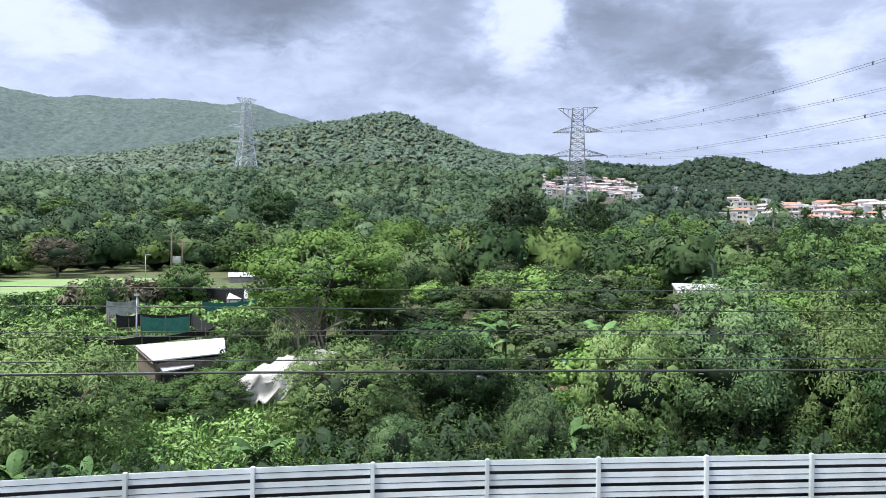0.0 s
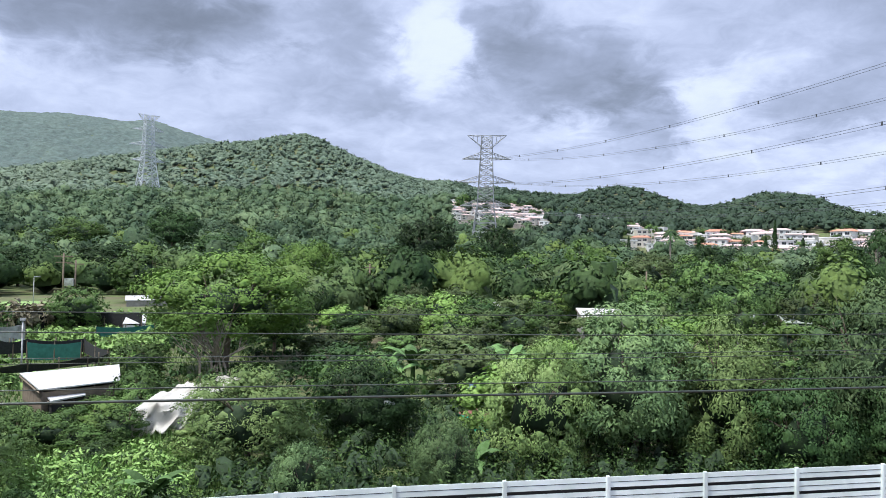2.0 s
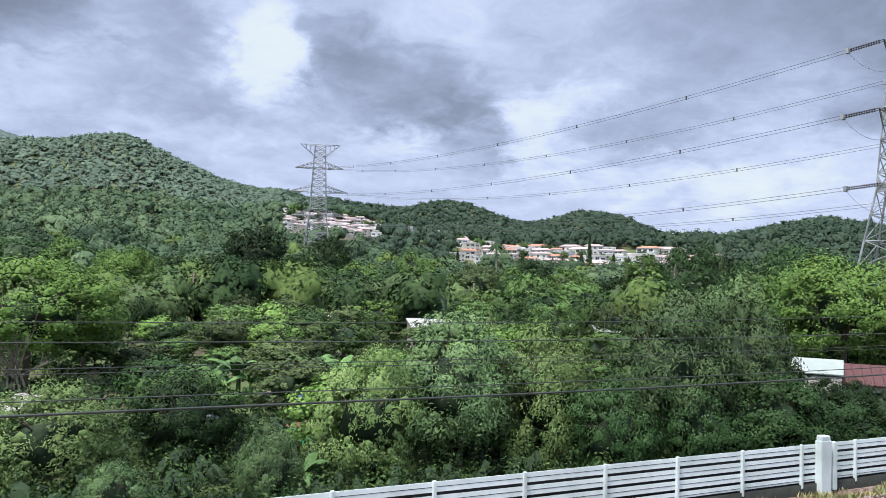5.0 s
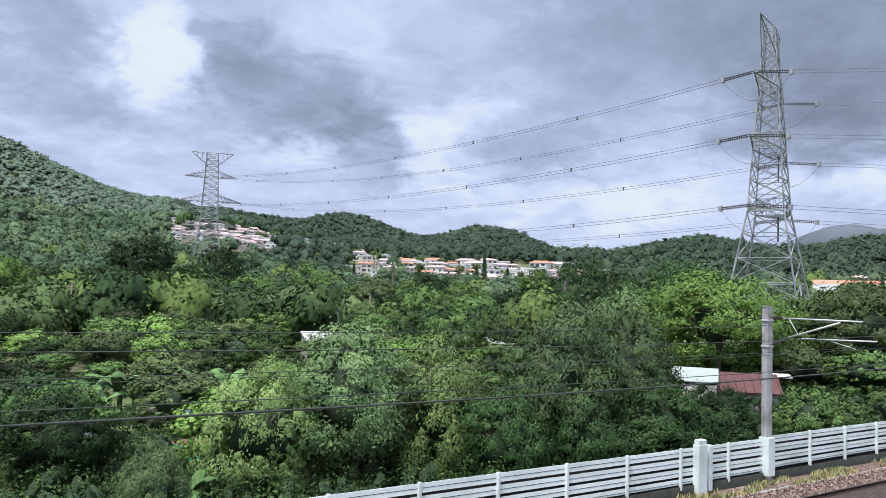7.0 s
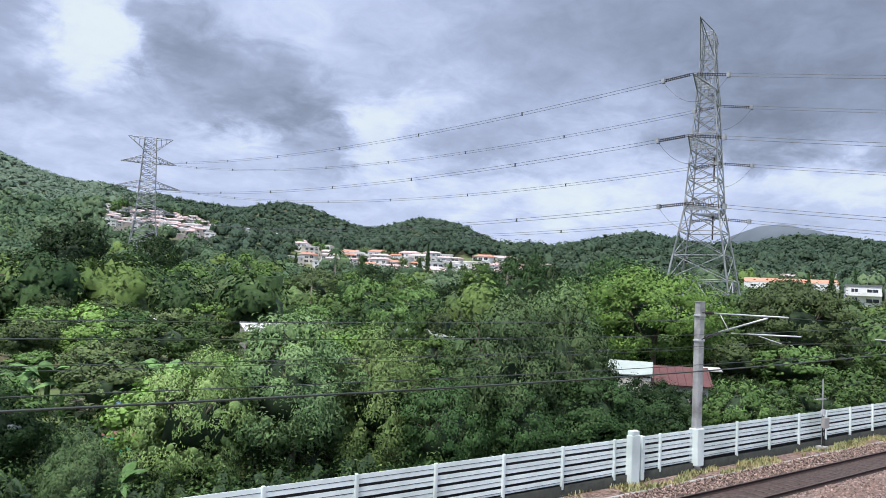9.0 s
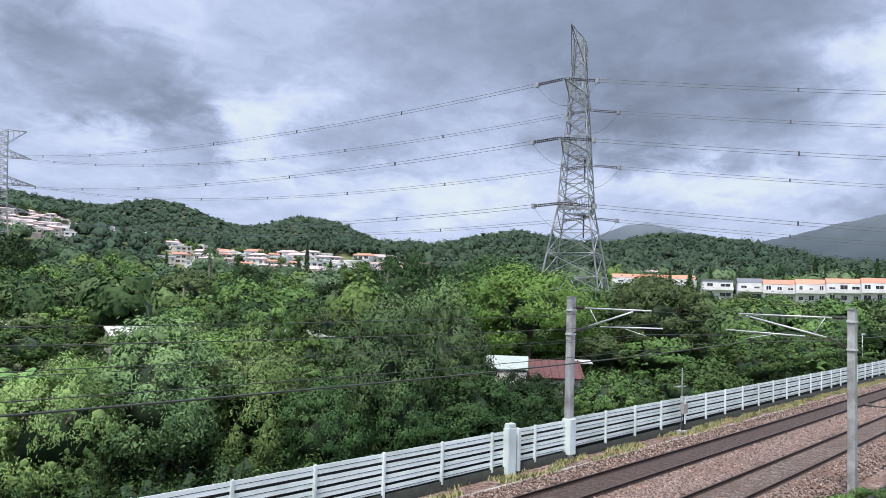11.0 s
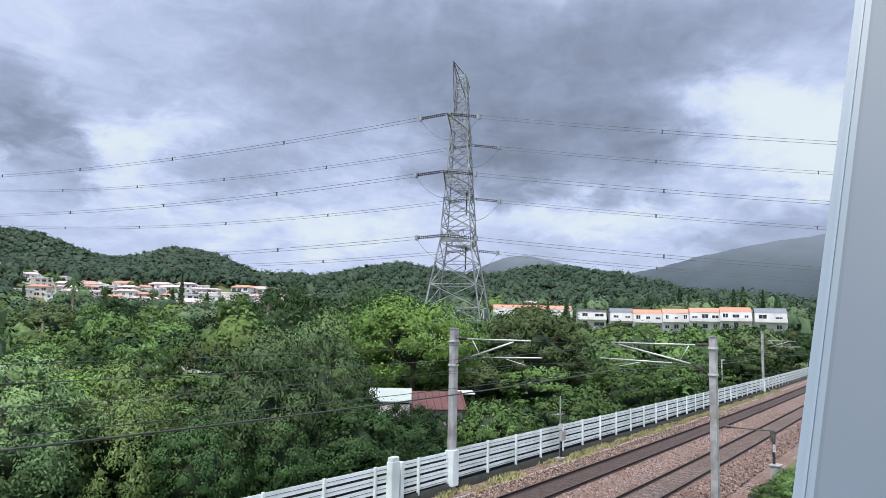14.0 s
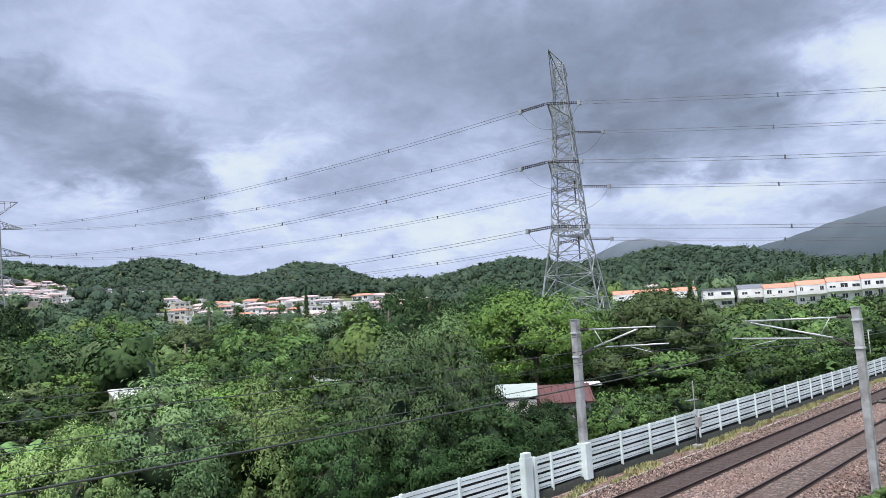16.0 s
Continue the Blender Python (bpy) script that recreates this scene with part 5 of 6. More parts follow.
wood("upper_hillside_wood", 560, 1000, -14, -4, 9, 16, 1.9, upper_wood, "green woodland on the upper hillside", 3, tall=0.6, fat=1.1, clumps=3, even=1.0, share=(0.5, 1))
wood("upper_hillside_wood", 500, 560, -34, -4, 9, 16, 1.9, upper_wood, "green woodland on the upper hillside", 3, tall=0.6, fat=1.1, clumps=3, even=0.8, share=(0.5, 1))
wood("dark_hill_wood", 520, 860, 13, 90, 9, 14, 1.9, dark_wood, "dark green woodland on the rounded hills", 13, tall=0.6, fat=1.1, clumps=3, even=0.7)

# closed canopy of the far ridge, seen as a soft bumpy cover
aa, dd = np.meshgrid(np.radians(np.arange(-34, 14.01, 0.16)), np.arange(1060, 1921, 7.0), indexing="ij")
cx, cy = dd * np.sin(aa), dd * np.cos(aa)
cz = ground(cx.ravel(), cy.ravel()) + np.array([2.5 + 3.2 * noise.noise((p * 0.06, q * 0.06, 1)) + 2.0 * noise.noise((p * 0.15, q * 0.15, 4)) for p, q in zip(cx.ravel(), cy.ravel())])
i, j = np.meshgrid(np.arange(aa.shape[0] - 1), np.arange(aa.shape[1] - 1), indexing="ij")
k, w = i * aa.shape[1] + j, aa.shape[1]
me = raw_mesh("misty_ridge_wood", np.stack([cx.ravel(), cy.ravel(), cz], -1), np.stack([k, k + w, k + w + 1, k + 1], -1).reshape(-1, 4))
me.materials.append(haze_tinted_wood)
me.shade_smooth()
tagged(new("misty_ridge_wood", me), "woodland on the far ridge, tinted pale with haze", "woodland", kind="stuff")


def scatter(n, x0, x1, y0, y1, seed):
    rng = np.random.default_rng(seed)
    x, y = rng.uniform(x0, x1, n), rng.uniform(y0, y1, n)
    a = np.degrees(np.arctan2(x, y))
    k = (a > -36) & (a < 88)
    return x[k], y[k], rng


# brambles and low shrubs under the trees
def undergrowth(name, n, x0, x1, y0, y1, low, high, size, mat, label, seed, circles=(), only=()):
    x, y, rng = scatter(n, x0, x1, y0, y1, seed)
    keep = np.ones(len(x), bool)
    for cx, cy, cr in circles:
        keep &= np.hypot(x - cx, y - cy) > cr
    if only:
        keep &= np.any([np.hypot(x - cx, y - cy) < cr for cx, cy, cr in only], axis=0)
    x, y = x[keep], y[keep]
    n = len(x)
    r = rng.uniform(0.3, 0.75, n)
    h = low + (high - low) * rng.random(n) ** 1.6
    c = np.stack([x, y, ground(x, y) + h * 0.7], -1)
    sizes = np.stack([r, r, h * 0.55], -1)
    cards = 34
    d = rng.normal(0, 1, (n, cards, 3))
    d /= np.linalg.norm(d, axis=2, keepdims=True)
    d[:, :, 2] = np.abs(d[:, :, 2]) - 0.2
    p = c[:, None] + d * sizes[:, None] * rng.uniform(0.6, 1.3, (n, cards, 1))
    nn = d.reshape(-1, 3) + (0, 0, 0.4)
    lv, lf = leaves(p.reshape(-1, 3), nn, size, size * 0.4, rng, 0.35)
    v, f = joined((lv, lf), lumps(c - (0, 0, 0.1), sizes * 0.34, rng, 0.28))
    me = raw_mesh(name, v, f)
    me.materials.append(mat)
    me.materials.append(inner_shade)
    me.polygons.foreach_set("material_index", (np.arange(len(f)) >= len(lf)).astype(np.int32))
    soft = d.reshape(-1, 3) + (0, 0, 0.2) + rng.normal(0, 0.25, (n * cards, 3))
    soft_shading(me, np.concatenate([np.repeat(soft, 4, 0), np.tile((0.0, 0.0, 1.0), (len(v) - len(lv), 1))]))
    tagged(new(name, me), label, "undergrowth", kind="stuff")


PENS = [(-16, 52, 11), (-9.2, 35.5, 4.2), (-13, 41, 4.5), (-4.2, 32.5, 2.6), (-17, 66, 8), (-16, 78, 6), (-35, 110, 20), (-38, 132, 12), (9, 34, 2.0)]
GRASSY = [(-8, 27, 6.0)]
undergrowth("brambles", 2600, -16, 62, 18.9, 34, 0.4, 1.7, 0.15, leaf_mid, "tangled green brambles behind the fence", 41, PENS + GRASSY)
undergrowth("dark_brambles", 2200, -16, 62, 19.2, 36, 0.4, 1.6, 0.15, leaf_dark, "dark green creepers and shrubs under the trees", 42, PENS + GRASSY)
undergrowth("orchard_undergrowth", 3400, -45, 130, 28, 82, 0.4, 1.3, 0.34, leaf_dark, "green undergrowth between the valley trees", 43, PENS + GRASSY)
undergrowth("meadow_weeds", 1500, -18, 0, 19, 36, 0.25, 0.7, 0.22, weed_green, "pale green tall weeds in the clearing", 44, PENS[1:4], GRASSY)
undergrowth("trackside_shrubs", 1500, 60, 260, 20.5, 44, 0.5, 2.4, 0.4, leaf_dark, "dark green shrubs beside the fence", 45)


def blades(name, n, x0, x1, y0, y1, tall, mat, label, seed, circles=(), only=(), patchy=False):
    x, y, rng = scatter(n, x0, x1, y0, y1, seed)
    keep = np.ones(len(x), bool)
    for cx, cy, cr in circles:
        keep &= np.hypot(x - cx, y - cy) > cr
    if only:
        keep &= np.any([np.hypot(x - cx, y - cy) < cr for cx, cy, cr in only], axis=0)
    if patchy:
        keep &= np.array([noise.noise((p * 0.45, q * 1.5, 3.0)) for p, q in zip(x, y)]) > -0.02
    x, y = x[keep], y[keep]
    n = len(x)
    z = ground(x, y)
    if patchy:
        y = y + np.array([bend(q) for q in x])
    a, h = rng.uniform(0, 6.28, n), tall * rng.uniform(0.4, 1.2, n)
    w = 0.03 + 0.03 * rng.random(n)
    side, lean = np.stack([np.cos(a) * w, np.sin(a) * w, 0 * a], -1), np.stack([-np.sin(a) * h * 0.4, np.cos(a) * h * 0.4, h], -1)
    p = np.stack([x, y, z], -1)
    v = np.stack([p - side, p + side, p + lean], 1).reshape(-1, 3)
    me = raw_mesh(name, v, np.arange(3 * n).reshape(n, 3))
    me.materials.append(mat)
    tagged(new(name, me), label, "grass", kind="stuff")


blades("meadow_grass", 26000, -18, 0, 19, 36, 0.55, weed_green, "long pale green grass in the clearing", 51, (), [(-8, 27, 7.0)])
undergrowth("field_weeds", 1500, -40, -9, 44, 100, 0.2, 0.9, 0.5, weed_green, "pale green weeds over the farm plots", 46, [(-14, 53, 5.5), (-9, 36.5, 4)])
undergrowth("plume_grass", 120, -30, -22, 74, 84, 1.2, 2.6, 0.8, leaf_brown, "pale plumes of tall grass beside the plots", 47)
blades("pen_grass", 22000, -36, -2, 36, 90, 0.35, weed_green, "short green grass round the farm pens", 52)
blades("trackside_grass", 26000, 12, 110, 16.95, 17.95, 0.2, grass_dry, "dry yellowish grass along the fence foot", 53, patchy=True)

# ---- window pillar beside the camera ----
ex, ey, ez = 0.741, 0.097, 6.773
dx_, dy_ = 0.356, -0.098
pillar = tagged(new("window_pillar", None), "grey-blue painted window pillar with a pale edge", "pillar", kind="structure")


def slanted(x0, x1, y0, y1, r):
    bm = bevelled((x0, y0, -0.87), (x1, y1, 2.2), r)
    bmesh.ops.transform(bm, matrix=Matrix(((1, 0, dx_, ex), (0, 1, dy_, ey), (0, 0, 1, ez), (0, 0, 0, 1))), verts=bm.verts)
    return bm


part("panel", slanted(0.003, 0.10, -0.9, -0.016, 0.003), pillar_paint, pillar)
part("edge_seal", slanted(0.0, 0.03, -0.017, 0.0, 0.007), pillar_edge, pillar, "pale blue-white edge")
bm = bevelled((-1.5, 0.16, -0.6), (2.2, 0.42, 5.9), 0.02)
tagged(part("wall_parapet", bm, concrete), "plain concrete parapet wall under the window", "wall", kind="structure")


# ---- farm plots beyond the fence ----
def net_pen(corners, height, mat, label, lean=0.0, posts=3, low=0.05):
    """A run of shade netting on timber posts through the corners (x, y)."""
    ob = tagged(new("net_screen", None), label, "net screen", "shade net screens")
    for (x0, y0), (x1, y1) in zip(corners, corners[1:]):
        z0, z1 = gz(x0, y0), gz(x1, y1)
        bm = bmesh.new()
        quad_panel(bm, (x0, y0, z0 + height), (x1, y1, z1 + height), (x1, y1 + lean, z1 + low), (x0, y0 + lean, z0 + low), 0.02, 0.18)
        part("net", bm, mat, ob)
        for k in range(posts):
            u = k / max(1, posts - 1)
            bm = bmesh.new()
            x, y = x0 + (x1 - x0) * u, y0 + (y1 - y0) * u
            tube(bm, (x, y + 0.06, gz(x, y) - 0.3), (x, y + 0.06, gz(x, y) + height + 0.1), 0.045, 0.04, 6)
            part("stake", bm, timber, ob)
    return ob


def shed(corners, z_eave, z_ridge, roof_mat, wall_mat, label, drop=None):
    """A low shed under a single sloped sheet; corners: front-left, front-right, back-right, back-left (x, y)."""
    ob = tagged(new("shed", None), label, "shed")
    fl, fr, br, bl = corners
    bm = bmesh.new()
    quad_panel(bm, (*bl, z_ridge), (*br, z_ridge), (*fr, z_eave), (*fl, z_eave), -0.06, 0.0, 10)
    part("roof", bm, roof_mat, ob)
    names = ("front_wall", "side_wall", "back_wall", "side_wall")
    for name, (p, zp), (q, zq) in zip(names, ((fl, z_eave), (fr, z_eave), (br, z_ridge), (bl, z_ridge)), ((fr, z_eave), (br, z_ridge), (bl, z_ridge), (fl, z_eave))):
        c = Vector((sum(v[0] for v in corners) / 4, sum(v[1] for v in corners) / 4))
        pp, qq = Vector(p).lerp(c, 0.06), Vector(q).lerp(c, 0.06)
        bm = bmesh.new()
        quad_panel(bm, (pp.x, pp.y, zp - 0.1), (qq.x, qq.y, zq - 0.1), (qq.x, qq.y, gz(*qq) - 0.2), (pp.x, pp.y, gz(*pp) - 0.2), 0.05, 0, 2)
        part(name, bm, wall_mat, ob)
    for u in (0.0, 0.33, 0.66, 1.0):
        a, b = Vector((*fl, z_eave)).lerp(Vector((*fr, z_eave)), u), Vector((*bl, z_ridge)).lerp(Vector((*br, z_ridge)), u)
        bm = bmesh.new()
        tube(bm, a - Vector((0, 0, 0.09)), b - Vector((0, 0, 0.09)), 0.04, 0.04, 5)
        part("rafter", bm, timber, ob)
    return ob


shed([(-9.85, 34.2), (-7.1, 36.5), (-7.8, 39.6), (-11.5, 37.0)], 1.25, 1.55, sheet_white, timber, "low shed with a bright white sheet roof")
shed([(-9.3, 33.9), (-8.3, 35.3), (-8.75, 36.7), (-10.3, 35.7)], 0.82, 1.0, sheet_white, fence_dark, "lean-to with a white sheet roof beside the shed")
net_pen([(-16.7, 44.4), (-13.7, 45.3), (-11.3, 48.3), (-10.4, 49.8)], 1.5, net_black, "sagging black shade net strip on stakes", 0.3, 3, 0.95)
net_pen([(-18.9, 56.4), (-17.4, 57.3), (-13.7, 57.4), (-10.6, 50.4)], 1.6, net_black, "black shade net round a vegetable pen", 0.1, 3, 0.6)
net_pen([(-17.3, 57.0), (-13.8, 57.1)], 1.4, net_green, "teal shade net at the back of the pen", 0.1, 3, 0.1)
net_pen([(-16.1, 71.5), (-11.5, 73.6)], 1.2, net_green, "teal net screen beside a white hut", 0.1, 3)
net_pen([(-23.5, 77.0), (-18.8, 79.5), (-13.1, 76.5)], 2.1, net_black, "dark shade net behind the plots", 0.1, 4)
net_pen([(-21.5, 62.0), (-19.6, 64.0)], 2.1, pole_mat, "grey mesh screen at the pen's corner", 0.0, 3)
shed([(-14.8, 76.4), (-12.8, 76.8), (-12.9, 78.0), (-14.7, 77.8)], 0.5, 1.3, sheet_white, white_wall, "small white hut behind the teal net")
shed([(-22.5, 117.5), (-16.5, 119.5), (-17, 122), (-23, 120)], 0.5, 1.1, sheet_white, concrete, "long pale shed at the field's edge")
shed([(28.9, 67.8), (32.9, 66.4), (33.4, 69.0), (29.4, 70.6)], 2.0, 2.75, sheet_white, concrete, "orchard shed with a pale sheet roof")
shed([(44.0, 65.6), (46.8, 64.2), (47.4, 66.4), (44.6, 67.8)], 2.0, 2.6, sheet_green, concrete, "low shed with a pale green sheet roof")
shed([(48.0, 63.0), (50.4, 61.6), (50.9, 63.6), (48.4, 64.8)], 1.9, 2.5, sheet_green, concrete, "small shed with a pale green sheet roof")
shed([(22.8, 81.0), (25.0, 80.4), (25.2, 82.2), (23.0, 82.6)], 2.0, 2.7, sheet_white, concrete, "small shed with a white sheet roof")
shed([(35.6, 29.2), (37.4, 27.3), (39.6, 28.9), (37.8, 31.0)], 2.3, 2.9, sheet_green, cream_wall, "shed with a pale green sheet roof behind the shrubs")
# mown lawn at the field's edge
aa, dd = np.meshgrid(np.radians(np.arange(-27, -12.9, 0.7)), np.arange(101, 137, 3.0), indexing="ij")
lx, ly = dd * np.sin(aa), dd * np.cos(aa)
i, j = np.meshgrid(np.arange(aa.shape[0] - 1), np.arange(aa.shape[1] - 1), indexing="ij")
k, w = i * aa.shape[1] + j, aa.shape[1]
me = raw_mesh("lawn", np.stack([lx, ly, ground(lx, ly) + 0.06], -1).reshape(-1, 3), np.stack([k, k + w, k + w + 1, k + 1], -1).reshape(-1, 4)[:, ::-1])
me.materials.append(lawn_mat)
tagged(new("lawn", me), "bright mown lawn at the valley's edge", "lawn", kind="structure")
# dome-roofed tank
tank = tagged(new("water_tank", None), "pale round tank with a domed cover in the orchard", "tank")
tank.location = (54.0, 78.2, gz(54, 78.2))
bm = bmesh.new()
bmesh.ops.create_cone(bm, cap_ends=True, segments=20, radius1=1.35, radius2=1.35, depth=2.6, matrix=Matrix.Translation((0, 0, 1.3)))
part("wall", bm, concrete, tank, smooth=False)
bm = bmesh.new()
bmesh.ops.create_uvsphere(bm, u_segments=20, v_segments=10, radius=1.5, matrix=Matrix.Translation((0, 0, 2.5)) @ Matrix.Diagonal((1, 1, 0.5, 1)))
bmesh.ops.bisect_plane(bm, geom=bm.verts[:] + bm.edges[:] + bm.faces[:], plane_co=(0, 0, 2.5), plane_no=(0, 0, -1), clear_outer=True)
part("dome", bm, sheet_green, tank, smooth=True)

# red-roofed hut
hut = tagged(new("hut", None), "small hut with a dark red sheet roof behind the shrubs", "house")
hut.location, hut.rotation_euler, hut.scale = (40.6, 28.0, gz(40.6, 28.0) + 0.55), (0, 0, radians(-46)), (0.6, 0.7, 1.0)
part("wall", bevelled((-3.0, -2.0, -0.9), (3.0, 2.0, 1.9), 0.03), cream_wall, hut)
bm = bmesh.new()
quad_panel(bm, (-3.4, 0, 2.75), (3.4, 0, 2.75), (3.4, -2.5, 1.75), (-3.4, -2.5, 1.75), -0.08)
quad_panel(bm, (-3.4, 2.5, 1.75), (3.4, 2.5, 1.75), (3.4, 0, 2.75), (-3.4, 0, 2.75), -0.08)
part("roof", bm, red_roof, hut)
for k in range(9):
    bm = bmesh.new()
    tube(bm, (-3.2 + 0.8 * k, 0, 2.84), (-3.2 + 0.8 * k, -2.5, 1.84), 0.04, 0.04, 5)
    part("roof_rib", bm, red_roof, hut)
for cx, w in ((-1.6, 1.1), (0.2, 0.8), (1.8, 1.2)):
    bm = bmesh.new()
    box(bm, (cx - w / 2, -2.03, 0.3), (cx + w / 2, -1.95, 1.4))
    part("window", bm, window_dark, hut)
bm = bmesh.new()
quad_panel(bm, (3.0, 1.6, 2.75), (5.0, 1.6, 2.75), (5.0, 0.4, 2.6), (3.0, 0.4, 2.6), -0.06)
part("awning", bm, sheet_white, hut, "white sheet awning beside the hut")

# tarpaulin over a heap
tarp = tagged(new("tarpaulin", None), "dirty white tarpaulin draped over a frame", "tarpaulin")
tarp.location, tarp.scale = (-4.1, 32.4, gz(-4.1, 32.4)), (1.1, 0.95, 1.05)
bm = bmesh.new()
g = 34
sheet = []
for i in range(g + 1):
    for j in range(g + 1):
        u, v = i / g * 2 - 1, j / g * 2 - 1
        hang = max(0.0, -0.25 - v)
        x, y = u * 1.55 + v * 0.75, max(v, -0.25) * 1.5 - hang * 0.35
        h = 1.55 + 0.42 * max(v, -0.25) - 1.5 * hang - 0.55 * max(0.0, -u - 0.55) + 0.25 * u
        fold = 1 - abs(noise.noise((x * 1.5 + 4, y * 1.1 + h, 2))) * 2
        h += 0.22 * fold * fold + 0.1 * noise.noise((x * 4, y * 4, 7))
        y -= 0.16 * math.sin(u * 11 + 4 * noise.noise((u * 2, v * 2, 9))) * min(1.0, hang * 2)
        sheet.append(bm.verts.new((x, y, max(0.15, h))))
for i in range(g):
    for j in range(g):
        k = i * (g + 1) + j
        bm.faces.new((sheet[k], sheet[k + g + 1], sheet[k + g + 2], sheet[k + 1]))
cloth = part("cloth", bm, tarp_mat, tarp, smooth=True)
cloth.modifiers.new("thickness", "SOLIDIFY").thickness = 0.02
for x, y in ((-1.5, -0.9), (1.4, -0.9), (1.6, 1.0), (-1.2, 1.0)):
    bm = bmesh.new()
    tube(bm, (x, y, -0.2), (x, y, 1.3), 0.04, 0.04, 6)
    part("stake", bm, timber, tarp)

# blue board, reddish heap and green net
board = tagged(new("board", None), "small pale blue board on two stakes", "board")
board.location = (9.25, 34.8, gz(9.25, 34.8))
part("panel", bevelled((-0.3, -0.03, 1.2), (0.3, 0.03, 1.75), 0.01), blue_paint, board)
for x in (-0.24, 0.24):
    bm = bmesh.new()
    tube(bm, (x, 0.06, -0.2), (x, 0.06, 1.7), 0.03, 0.03, 6)
    part("stake", bm, timber, board)
rng = np.random.default_rng(3)
v, f = lumps(rng.normal(0, 0.35, (26, 3)) * (1, 0.8, 0.3) + (9.1, 33.7, gz(9.1, 33.7) + 0.35), np.full((26, 3), 0.24), rng, 0.2)
me = raw_mesh("heap", v, f)
me.materials.append(red_soil)
tagged(new("heap", me), "reddish heap of bricks and soil on the plot", "heap")
net_pen([(7.8, 32.4), (9.6, 32.0)], 0.85, net_bright, "bright green netting round a plot", -0.4, 3)

# brushwood pile among the bananas
S = []
for k in range(46):
    a = rng.uniform(0, 3.14)
    c = np.array((10.5, 43.0, gz(10.5, 43) + 0.3)) + rng.normal(0, 0.7, 3) * (1.2, 0.6, 0.35)
    d = np.array((math.cos(a), math.sin(a) * 0.6, rng.uniform(-0.25, 0.35))) * rng.uniform(0.8, 1.6)
    S.append((c - d, c + d, 0.06))
tagged(new("brushwood", strut_mesh("brushwood", S, bark_pale)), "pile of pale cut branches on the plot", "branches")


# ---- bananas ----
def banana_meshes(seed):
    rng = random.Random(seed)
    bm = bmesh.new()
    tube(bm, (0, 0, -0.2), (0.05, 0, 1.5), 0.14, 0.09, 8)
    stem = from_bm("stem", bm, leaf_banana, True)
    blades_ = []
    for k in range(8):
        a, rise, length = k * 0.9 + rng.uniform(-0.2, 0.2), rng.uniform(0.5, 1.5), rng.uniform(1.2, 1.9)
        bm = bmesh.new()
        prev = None
        for i in range(9):
            u = i / 8
            r, z = u * length * 0.8, 1.3 + rise * u * 1.6 - 1.5 * u * u
            w = 0.27 * math.sin(math.pi * min(1, 0.12 + u * 0.9)) + 0.01
            c, s = math.cos(a), math.sin(a)
            row = [bm.verts.new((r * c - q * w * s, r * s + q * w * c, z - abs(q) * w * 0.45)) for q in (-1, 0, 1)]
            if prev:
                bm.faces.new((prev[0], row[0], row[1], prev[1]))
                bm.faces.new((prev[1], row[1], row[2], prev[2]))
            prev = row
        blades_.append(from_bm("leaf", bm, leaf_banana))
    return stem, blades_


BANANAS = [banana_meshes(k) for k in range(3)]


def banana(x, y, scale, k):
    ob = tagged(new("banana_plant", None), "banana plant with long pale green drooping leaves", "banana plant", "banana plants")
    ob.location, ob.scale, ob.rotation_euler = (x, y, gz(x, y)), (scale,) * 3, (0, 0, k * 1.7)
    stem, lv = BANANAS[k % 3]
    for name, me in (("stem", stem), *(("leaf", q) for q in lv)):
        p = new(name, me)
        p.parent = ob


for k, (x, y, s) in enumerate(((-3.4, 21.9, 0.75), (-9.6, 20.6, 0.7), (-7.7, 20.6, 0.6), (7.6, 42.5, 1.25), (6.4, 43.4, 1.1), (13.6, 43.0, 1.2), (15.1, 42.6, 1.1), (4.9, 43.0, 1.1), (5.4, 23.2, 0.6), (6.5, 24.0, 0.7), (5.9, 24.6, 0.65), (8.2, 42.0, 1.1), (11.6, 42.6, 1.2),
                               (72.0, 20.9, 1.25), (74.6, 20.8, 1.2), (12.4, 44.5, 1.2))):
    banana(x, y, s, k)


# ---- palms, conifers, poles ----
def palm(x, y, top, label):
    z = gz(x, y)
    h = top - z
    ob = tagged(new("palm_tree", None), label, "palm tree", "palms")
    ob.location = (x, y, z)
    bm = bmesh.new()
    tube(bm, (0, 0, -0.3), (0.2, 0, h * 0.82), 0.28, 0.17, 8)
    part("trunk", bm, bark_pale, ob, smooth=True)
    rng = random.Random(int(x))
    for k in range(13):
        a, up = k * 0.52, rng.uniform(0.1, 1.2)
        bm = bmesh.new()
        prev = None
        for i in range(8):
            u = i / 7
            r, zz = 2.6 * u, h * 0.82 + up * 2.2 * u - 2.4 * u * u
            w = 0.42 * math.sin(math.pi * min(1, 0.1 + 0.9 * u)) + 0.02
            c, s = math.cos(a), math.sin(a)
            row = [bm.verts.new((0.2 + r * c - q * w * s, r * s + q * w * c, zz - abs(q) * w * 0.8)) for q in (-1, 0, 1)]
            if prev:
                bm.faces.new((prev[0], row[0], row[1], prev[1]))
                bm.faces.new((prev[1], row[1], row[2], prev[2]))
            prev = row
        part("frond", bm, leaf_dark, ob)


palm(93.4, 165.4, 19.6, "tall dark palm tree above the valley trees")
palm(135.8, 146.8, 18.8, "tall palm tree before the village")
palm(138.6, 149.0, 17.6, "palm tree beside a taller palm")


